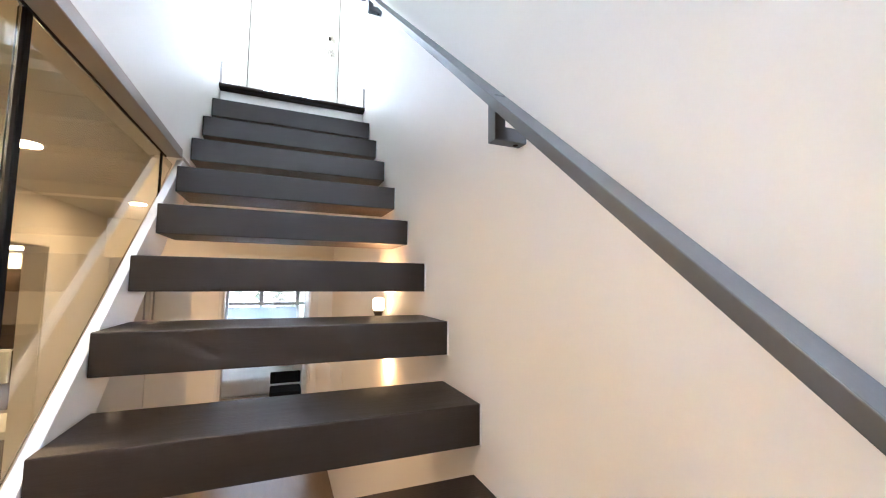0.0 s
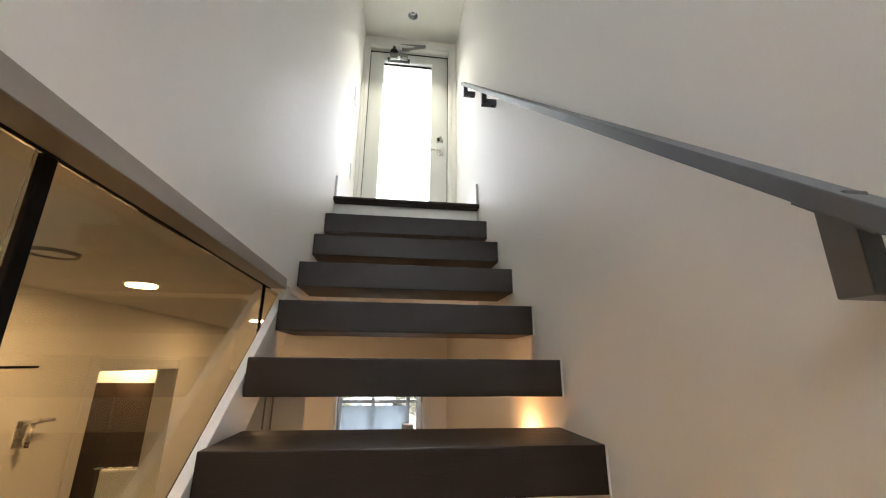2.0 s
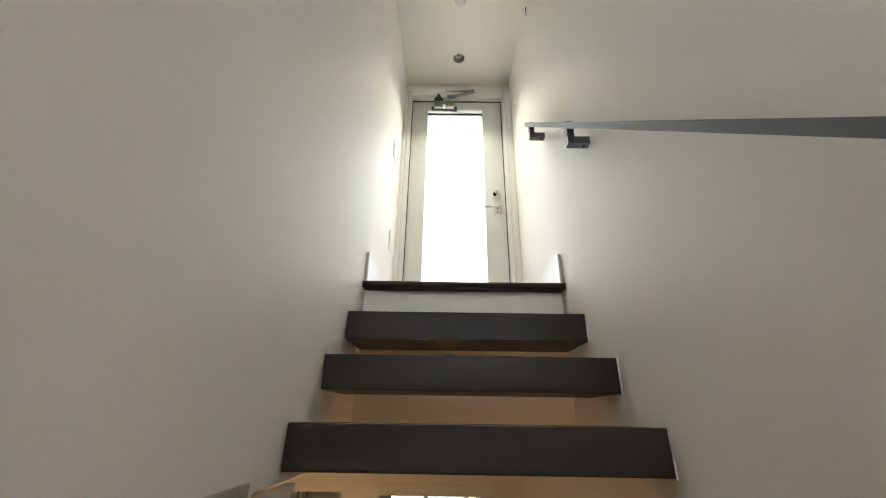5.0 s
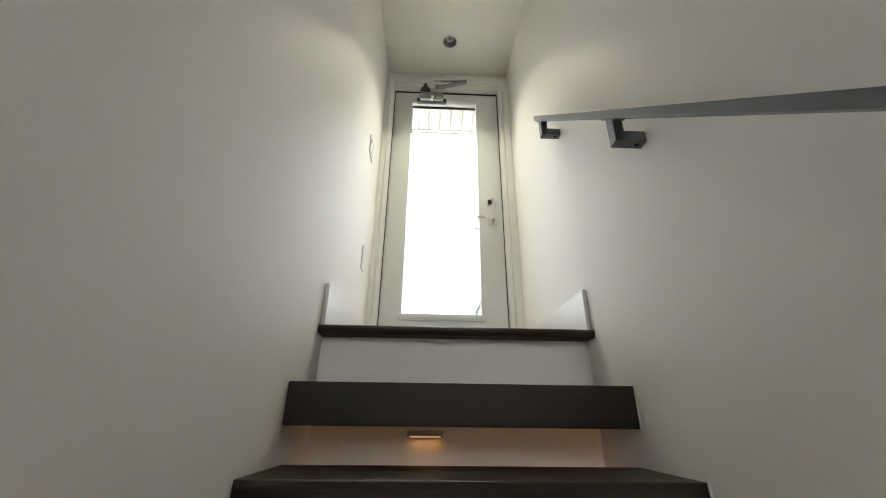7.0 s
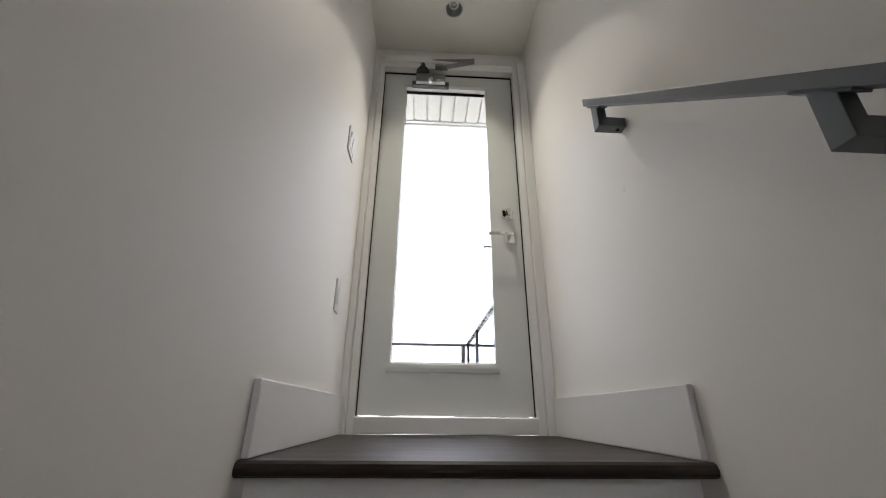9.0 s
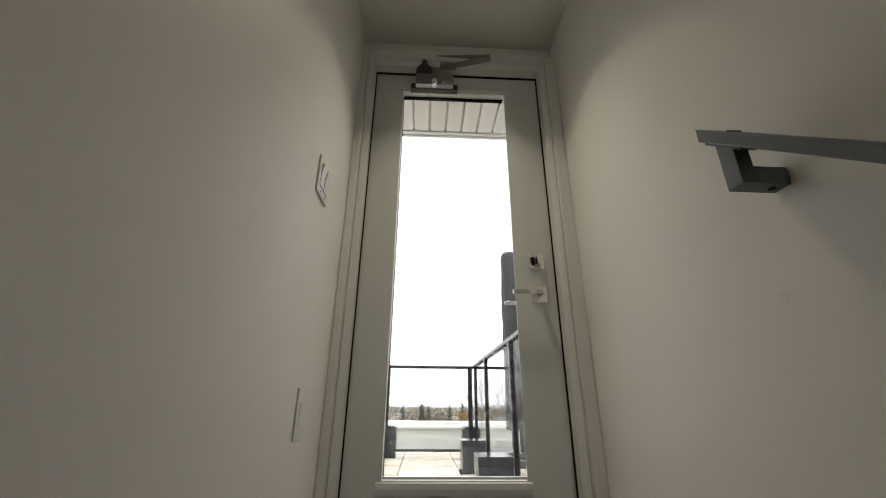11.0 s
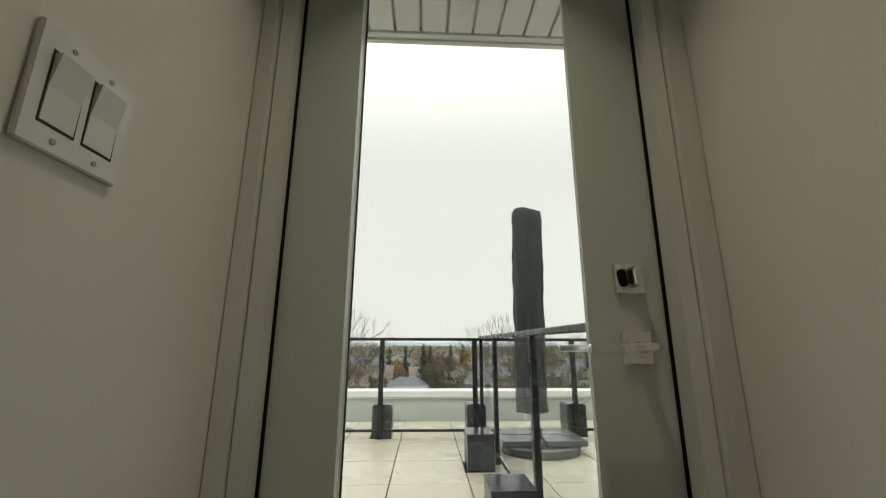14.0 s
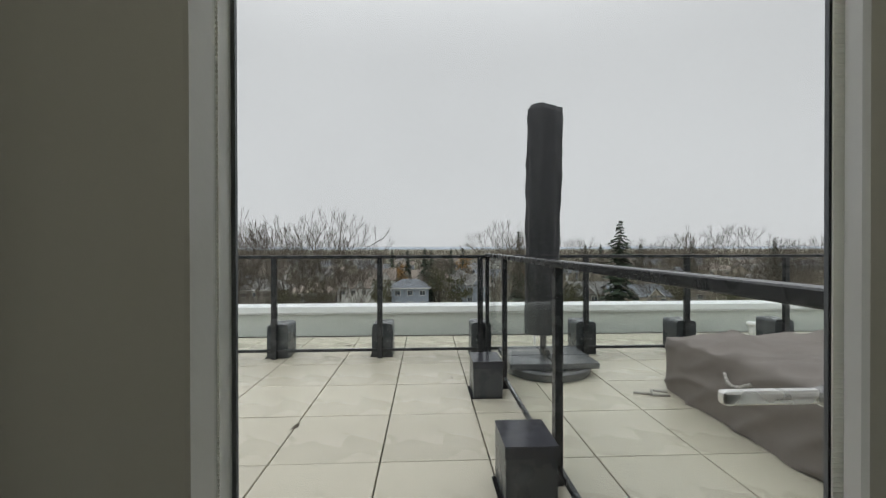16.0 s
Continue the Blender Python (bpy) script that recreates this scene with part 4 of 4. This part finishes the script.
for k in range(1, 25):
    g = 1 - k / 25
    ring = []
    for (px, py, nx, ny, s) in loop:
        x, y = ccx + (px - ccx) * g, ccy + (py - ccy) * g
        z = TZ + ch_ + 0.012 + 0.05 * noise.noise(Vector((x * 1.9, y * 1.9, 2.0))) + 0.05 * (1 - abs(2 * noise.noise(Vector((x * 2.2 + y, y * 1.7 - x, 4.0))))) ** 4 + 0.05 * noise.noise(Vector((x * 4.5 + y * 3, y * 4.5, 7.0))) + 0.07 * (1 - g)
        ring.append(bm.verts.new((x, y, z)))
    for i in range(NU):
        bm.faces.new((prev[i], prev[(i + 1) % NU], ring[(i + 1) % NU], ring[i])).smooth = True
    prev = ring
bm.faces.new(prev)
part("cloth", bm, TAUPE, fc)
hb = bmesh.new()
pts = [Vector((cx0 - 0.015 - 0.035 * math.sin(math.pi * k / 8), 3.29 - 0.22 * k / 8, TZ + 0.345 - 0.05 * math.sin(math.pi * k / 8))) for k in range(9)]
for a, b in zip(pts, pts[1:]):
    tube(hb, a, b, 0.012, 0.012, 6)
part("carry_strap", hb, TAUPE2, fc, "pale carry strap")
sb = bmesh.new()
for a, b in (((1.84, 3.83, TZ + 0.02), (1.72, 3.85, TZ + 0.03)), ((1.72, 3.85, TZ + 0.03), (1.70, 3.80, TZ + 0.012)), ((1.70, 3.80, TZ + 0.012), (1.83, 3.78, TZ + 0.012)), ((1.70, 3.82, TZ + 0.01), (1.58, 3.86, TZ + 0.01))):
    tube(sb, a, b, 0.012, 0.010, 6)
part("tie_strap", sb, TAUPE2, fc, "loose tie strap on the pavers")
vp = thing("roof_vent", "small white roof vent pipe by the parapet", "vent pipe", (4.2, 5.75, TZ))
part("pipe", turned([(0.035, 0), (0.035, 0.15)], 18), PLASTIC, vp)
part("hood", turned([(0.06, 0.15), (0.065, 0.18), (0.055, 0.20)], 18), PLASTIC, vp)
lf = bmesh.new()
for (x, y, s, a) in ((-1.05, 5.55, 0.05, 0.4), (-0.98, 3.38, 0.05, 1.2), (0.13, 4.3, 0.02, 2.0), (2.0, 2.95, 0.02, 0.3)):
    vs = [lf.verts.new((x + s * math.cos(a + t) * k, y + s * math.sin(a + t) * k, TZ + 0.002 + 0.012 * (t == 0))) for t, k in ((0, 1), (1.2, 0.5), (3.14, 1), (5.0, 0.5))]
    lf.faces.new(vs)
tagged(new("fallen_leaves", mesh_of("fallen_leaves", lf, BARK)), "few dry fallen leaves on the pavers", "leaves", kind="stuff")

# ---- the town beyond ----
GZ = -12.0
solid("ground", boxes((-3000, 3000, -3000, 4000, GZ - 0.5, GZ)), GROUNDM, "dull winter lawns and soil of the neighbourhood", "ground")
rd = thing("road", "grey asphalt street between the houses", "road", kind="structure")
part("carriageway", boxes((-6, 2, 20, 420, GZ, GZ + 0.03)), ASPHALT, rd)
part("cross_street", boxes((-160, 160, 44, 51, GZ, GZ + 0.05)), ASPHALT, rd)
part("cross_street", boxes((-240, 240, 100, 107, GZ, GZ + 0.05)), ASPHALT, rd)


def house(x, y, w, d, h, rh, wall, roof, turn=0, gable=True):
    hs = thing("house", ("white", "blue-grey", "beige", "taupe")[wall] + " sided house with a dark shingle roof", "house", (x, y, GZ, 0, 0, turn), "houses of the neighbourhood")
    part("wall", boxes((-w / 2, w / 2, -d / 2, d / 2, 0, h)), SIDING[wall], hs)
    o = 0.5
    bm = bmesh.new()
    if gable:
        for s in (-1, 1):
            a = [bm.verts.new(p) for p in ((-w / 2 - o, s * (d / 2 + o), h - 0.3), (w / 2 + o, s * (d / 2 + o), h - 0.3), (w / 2 + o, 0, h + rh), (-w / 2 - o, 0, h + rh))]
            b = [bm.verts.new(v.co + Vector((0, 0, 0.25))) for v in a]
            for f in ((a[0], a[1], a[2], a[3]), (b[3], b[2], b[1], b[0]), (a[0], b[0], b[1], a[1]), (a[1], b[1], b[2], a[2]), (a[3], b[3], b[0], a[0])):
                bm.faces.new(f)
        gb = bmesh.new()
        for sx in (-1, 1):
            gv = [gb.verts.new((sx * w / 2, yy, zz)) for yy, zz in ((-d / 2, h), (d / 2, h), (0, h + rh - 0.2))]
            gb.faces.new(gv)
        part("gable", gb, SIDING[wall], hs)
        # a front cross gable
        fw = w * 0.28
        for gx in (-w * 0.25, w * 0.22):
            fg = prism([(gx - fw / 2, h - 0.2), (gx + fw / 2, h - 0.2), (gx, h + rh * 0.75)], -d / 2 - 0.25, -0.5, "y")
            part("front_gable", fg, SIDING[wall], hs)
            for s in (-1, 1):
                rb = bmesh.new()
                a = [rb.verts.new(p) for p in ((gx + s * (fw / 2 + 0.35), -d / 2 - 0.6, h - 0.45), (gx, -d / 2 - 0.6, h + rh * 0.75 + 0.08), (gx, -0.3, h + rh * 0.75 + 0.08), (gx + s * (fw / 2 + 0.35), -0.3, h - 0.45))]
                b = [rb.verts.new(v.co + Vector((0, 0, 0.22))) for v in a]
                for f in ((a[0], a[1], a[2], a[3]), (b[3], b[2], b[1], b[0]), (a[0], b[0], b[1], a[1]), (a[3], b[3], b[0], a[0])):
                    rb.faces.new(f)
                part("gable_roof", rb, ROOFS[roof], hs)
                part("barge_board", prism([(gx + s * (fw / 2 + 0.35), h - 0.5), (gx, h + rh * 0.75), (gx, h + rh * 0.75 + 0.32), (gx + s * (fw / 2 + 0.35), h - 0.18)], -d / 2 - 0.66, -d / 2 - 0.6, "y"), SIDING[0], hs, "white barge board")
    else:
        base = [(-w / 2 - o, -d / 2 - o), (w / 2 + o, -d / 2 - o), (w / 2 + o, d / 2 + o), (-w / 2 - o, d / 2 + o)]
        lo = [bm.verts.new((*p, h - 0.15)) for p in base]
        lo2 = [bm.verts.new((*p, h + 0.1)) for p in base]
        r = [bm.verts.new((-w * 0.22, 0, h + rh)), bm.verts.new((w * 0.22, 0, h + rh))]
        bm.faces.new(lo)
        for i in range(4):
            bm.faces.new((lo[i], lo[(i + 1) % 4], lo2[(i + 1) % 4], lo2[i]))
        for f in ((lo2[0], lo2[1], r[1], r[0]), (lo2[1], lo2[2], r[1]), (lo2[2], lo2[3], r[0], r[1]), (lo2[3], lo2[0], r[0])):
            bm.faces.new(f)
        part("eaves_trim", boxes((-w / 2 - o - 0.06, w / 2 + o + 0.06, -d / 2 - o - 0.06, -d / 2 - o, h - 0.22, h + 0.12)), SIDING[0], hs, "white eaves trim")
    part("roof", bm, ROOFS[roof], hs)
    part("chimney", boxes((w * 0.28, w * 0.28 + 0.8, 0.6, 1.4, h, h + rh + 0.6)), SIDING[3], hs)
    n = max(3, int(w / 3))
    for fl in range(2 if h > 5 else 1):
        for i in range(n):
            xx = -w / 2 + w * (i + 0.5) / n
            zz = h - 1.9 - fl * 2.8
            wn = part("window", boxes((xx - 0.75, xx + 0.75, -d / 2 - 0.08, -d / 2 - 0.001, zz - 0.1, zz + 1.3)), SIDING[0], hs, "white framed window")
            part("pane", boxes((xx - 0.62, xx - 0.04, -d / 2 - 0.1, -d / 2 - 0.081, zz + 0.02, zz + 1.18), (xx + 0.04, xx + 0.62, -d / 2 - 0.1, -d / 2 - 0.081, zz + 0.02, zz + 1.18)), WINDARK, wn)
    return hs


def aim(px, dist):
    """Sideways place at a distance for a bearing, in tangent units."""
    return -0.108 + math.tan(math.atan(px) + 0.043) * dist


house(aim(-0.085, 104), 108, 9.6, 10, 5.7, 2.0, 1, 2, 2, False)
house(aim(-0.165, 124), 128, 10, 10, 6.2, 3.0, 0, 1, 3)
house(aim(-0.225, 112), 116, 9, 9, 5.0, 2.5, 0, 1, -3)
house(aim(-0.035, 128), 132, 11, 10, 5.8, 2.8, 3, 1, 4)
house(aim(0.07, 112), 116, 10, 9, 5.6, 2.6, 1, 0, -4)
house(aim(0.40, 98), 102, 13, 9, 4.6, 2.4, 3, 0, -4)
house(aim(0.50, 94), 98, 14, 9, 4.4, 2.2, 2, 2, 3)
house(aim(0.60, 100), 104, 13, 9, 4.6, 2.4, 3, 1, 3)
house(aim(-0.34, 106), 110, 12, 10, 4.2, 2.4, 3, 1, 5, False)
house(aim(-0.46, 114), 118, 13, 10, 4.4, 2.6, 3, 0, 5, False)
rng = random.Random(11)
for row, (yy, cnt) in enumerate(((146, 14), (172, 15), (205, 17), (245, 18), (300, 20), (370, 22))):
    for i in range(cnt):
        xx = (i - cnt / 2 + 0.5) * yy * 0.125 + rng.uniform(-4, 4)
        if abs(xx + 2) < 9:
            continue
        house(xx, yy + rng.uniform(-8, 8), rng.uniform(9, 13), rng.uniform(8, 11), rng.choice((3.6, 5.4, 5.8, 6.2)), rng.uniform(2.0, 3.2), rng.choice((0, 0, 1, 2, 2, 3)), rng.randrange(3), rng.uniform(-8, 8), rng.random() < 0.55)


def bare_tree_mesh(seed, height, spread):
    """Trunk mesh and crown mesh of a leafless tree."""
    r = random.Random(seed)
    trunk, crown = bmesh.new(), bmesh.new()
    def grow(bm, p, d, ln, rad, depth):
        steps = 3 if depth < 5 else 2
        q = p
        for _ in range(steps):
            d = (d + Vector((r.uniform(-1, 1), r.uniform(-1, 1), r.uniform(-0.45, 0.5))) * 0.17).normalized()
            e = q + d * (ln / steps)
            tube(bm, q, e, rad, rad * 0.87, 6 if depth < 2 else 3)
            q, rad = e, rad * 0.87
        if depth >= 8:
            return
        kids = 4 if depth == 0 else 3 if depth < 4 else 2
        turn = r.uniform(0, 2 * math.pi)
        for k in range(kids):
            a = turn + 2 * math.pi * k / kids + r.uniform(-0.6, 0.6)
            side = Vector((math.cos(a), math.sin(a), r.uniform(-0.25, 0.35))) * spread * r.uniform(0.5, 1.1)
            lead = k == 0 and depth > 0
            nd = (d + side * (0.45 if lead else 0.95) + Vector((0, 0, 0.12))).normalized()
            grow(crown, q, nd, ln * r.uniform(0.62, 0.84) * (1.0 if depth else 1.5), max(0.014, rad * (0.80 if lead else 0.58)), depth + 1)
    grow(trunk, Vector((0, 0, 0)), Vector((0, 0, 1)), height * 0.17, height * 0.015, 0)
    return trunk, crown


def bare_tree(seed, height, spread):
    t, c = bare_tree_mesh(seed, height, spread)
    k = height / max(v.co.z for v in c.verts)
    for m in (t, c):
        for v in m.verts:
            v.co *= k
    tr = thing("bare_tree", "tall leafless deciduous tree with fine grey-brown twigs", "tree", (0, 0, GZ), "bare trees")
    part("trunk", t, BARK, tr)
    part("crown", c, BARK, tr)
    return tr


kinds = [bare_tree(3, 20.3, 0.66), bare_tree(8, 19.8, 0.6), bare_tree(21, 20.0, 0.72)]
spots = [(-0.345, 36, 1.0), (-0.43, 40, 1.0), (-0.215, 52, 0.85), (0.145, 50, 0.97), (0.70, 48, 0.98), (0.79, 54, 1.0), (0.56, 62, 0.9), (0.90, 46, 0.95), (0.30, 70, 0.92), (-0.60, 44, 1.0), (0.03, 88, 0.8), (-0.02, 110, 0.8), (0.40, 95, 0.85)]
for i, (b, dist, s) in enumerate(spots):
    m = pose(aim(b, dist), dist, GZ, 0, 0, 67 * i) @ Matrix.Diagonal((s, s, s, 1))
    if i < 3:
        kinds[i].matrix_basis = m
    else:
        c = copy_thing(kinds[i % 3], m)
        c.matrix_basis = m


def conifer(x, y, h, w, seed):
    r = random.Random(seed)
    tr = thing("conifer", "dark green conifer with drooping tiers", "tree", (x, y, GZ), "conifers")
    tb = bmesh.new()
    tube(tb, (0, 0, 0), (0, 0, h * 0.97), h * 0.016, 0.03, 6)
    part("trunk", tb, BARK, tr)
    bm = bmesh.new()
    tiers = int(h * 2.1)
    for i in range(tiers):
        f = i / tiers
        z = h * (0.14 + 0.86 * f)
        rad = w * (1 - f) ** 0.7 * r.uniform(0.55, 1.2) + 0.12
        for k in range(14):
            a = r.uniform(0, 2 * math.pi)
            ln = rad * r.uniform(0.6, 1.1)
            d = Vector((math.cos(a), math.sin(a), 0))
            s = Vector((-d.y, d.x, 0))
            p0 = Vector((0, 0, z))
            for q in range(3):
                a0, a1 = ln * q / 3, ln * (q + 1) / 3
                wd_ = ln * (0.16 + 0.05 * q) * r.uniform(0.7, 1.3)
                dz = -0.35
                v = [bm.verts.new(p0 + d * a0 + Vector((0, 0, dz * a0))), bm.verts.new(p0 + d * a1 + s * wd_ + Vector((0, 0, dz * a1 + r.uniform(-0.15, 0.1)))), bm.verts.new(p0 + d * (a1 * 1.12) + Vector((0, 0, dz * a1 + r.uniform(-0.3, 0.25)))), bm.verts.new(p0 + d * a1 - s * wd_ + Vector((0, 0, dz * a1 + r.uniform(-0.15, 0.1))))]
                bm.faces.new(v)
    part("crown", bm, NEEDLE, tr)


for b, dist, h, w in ((0.445, 60, 18.4, 4.6), (-0.046, 112, 14.1, 3.4), (0.19, 66, 17.0, 2.6), (-0.03, 120, 13.5, 3), (0.02, 130, 14.0, 3), (0.05, 150, 14, 3), (-0.13, 140, 13.5, 3), (0.36, 150, 15.5, 3), (0.40, 160, 15.5, 4), (0.50, 150, 15.5, 4), (0.63, 140, 16.5, 4), (-0.09, 170, 13.6, 3.5), (0.84, 120, 17.0, 4)):
    conifer(aim(b, dist), dist, h + 2.3, w * 0.85, int(dist))


def leafy(x, y, h, w, seed, m, label):
    r = random.Random(seed)
    tr = thing("leafy_tree", label, "tree", (x, y, GZ), "leafy trees")
    tb = bmesh.new()
    tube(tb, (0, 0, 0), (0, 0, h * 0.6), 0.25, 0.1, 6)
    for k in range(6):
        a = k * 1.05
        tube(tb, (0, 0, h * (0.35 + 0.04 * k)), (w * 0.5 * math.cos(a), w * 0.5 * math.sin(a), h * (0.6 + 0.04 * k)), 0.09, 0.03, 5)
    part("trunk", tb, BARK, tr)
    bm = bmesh.new()
    clumps = [Vector((r.gauss(0, w * 0.32), r.gauss(0, w * 0.32), h * r.uniform(0.4, 0.95))) for _ in range(26)]
    for c in clumps:
        for _ in range(50):
            p = c + Vector((r.gauss(0, 0.5), r.gauss(0, 0.5), r.gauss(0, 0.45)))
            s = r.uniform(0.12, 0.28)
            u, v = Vector((r.gauss(0, 1), r.gauss(0, 1), r.gauss(0, 1))).normalized() * s, Vector((r.gauss(0, 1), r.gauss(0, 1), r.gauss(0, 1))).normalized() * s
            bm.faces.new([bm.verts.new(p + u), bm.verts.new(p + v), bm.verts.new(p - u), bm.verts.new(p - v)])
    part("crown", bm, m, tr)


OLIVE = mat("olive_leaves", (0.085, 0.085, 0.04), 0.85, var=0.4, scale=0.6, fine=5, bump=0.0)
for b, dist, h, w, k in ((-0.108, 140, 11.0, 3.5, 0), (0.055, 150, 14.0, 4, 0), (-0.01, 108, 11.0, 4, 1), (0.035, 96, 9, 4, 1), (-0.40, 90, 7, 4, 1), (0.20, 130, 9.5, 4, 0), (0.33, 92, 7.5, 4, 1), (-0.16, 100, 8, 4, 1), (0.6, 95, 9, 5, 1), (0.75, 90, 9, 5, 1), (-0.32, 96, 8, 5, 1)):
    leafy(aim(b, dist), dist, h, w, int(dist * 7), (RUST, OLIVE)[k], ("orange autumn tree among the houses", "olive green tree among the houses")[k])

# the woods between the far houses: small upright clumps, too many to count
r = random.Random(31)
verts, faces = [], []
for i in range(5200):
    d = 112 * (8.5 ** r.random())
    x = r.uniform(-1.15, 1.15) * d
    if abs(x + 2) < 5 and d < 260:
        continue
    h = r.uniform(2.0, 7.5) if d < 300 else r.uniform(6, 14)
    w = r.uniform(1.2, 3.5)
    for k in range(8):
        px, py, pz = x + r.gauss(0, w), d + r.gauss(0, w), GZ + h * r.uniform(0.25, 1.0)
        a = r.uniform(0, math.pi)
        s, t = r.uniform(0.25, 1.1), r.uniform(0.5, 1.9)
        n0 = len(verts)
        verts += [(px - s * math.cos(a), py - s * math.sin(a), pz - t * 0.3), (px, py, pz - t), (px + s * math.cos(a), py + s * math.sin(a), pz - t * 0.2), (px + 0.2 * s, py, pz + t)]
        faces.append((n0, n0 + 1, n0 + 2, n0 + 3))
me = bpy.data.meshes.new("far_woods")
me.from_pydata(verts, [], faces)
me.materials.append(WOODS)
tagged(new("far_woods", me), "brown winter trees scattered between far houses", "woods", kind="stuff")
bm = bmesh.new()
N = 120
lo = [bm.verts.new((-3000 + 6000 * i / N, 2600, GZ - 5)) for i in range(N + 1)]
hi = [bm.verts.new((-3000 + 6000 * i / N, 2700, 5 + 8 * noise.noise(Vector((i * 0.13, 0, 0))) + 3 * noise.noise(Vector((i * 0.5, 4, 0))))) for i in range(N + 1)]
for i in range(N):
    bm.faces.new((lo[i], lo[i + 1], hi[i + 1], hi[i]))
solid("backdrop", bm, HILL, "low hills on the horizon with haze painted into their colour", "hills")

# ---- pavers, last ----
terrace = thing("terrace_floor", "sand-coloured square concrete pavers, wet in places", "paving", kind="structure")
pv = mesh_of("paver", boxes((0.004, 0.611, 0.0035, 0.6155, -0.04, 0.0), bevel=0.003), PAVER)
for i in range(-6, 12):
    for j in range(0, 9):
        y = 1.072 + 0.619 * j
        if y + 0.614 > 6.28:
            continue
        o = new("paver", pv)
        o.parent = terrace
        o.location = (-0.367 + 0.615 * i, y, TZ + random.uniform(-0.0015, 0.0015))
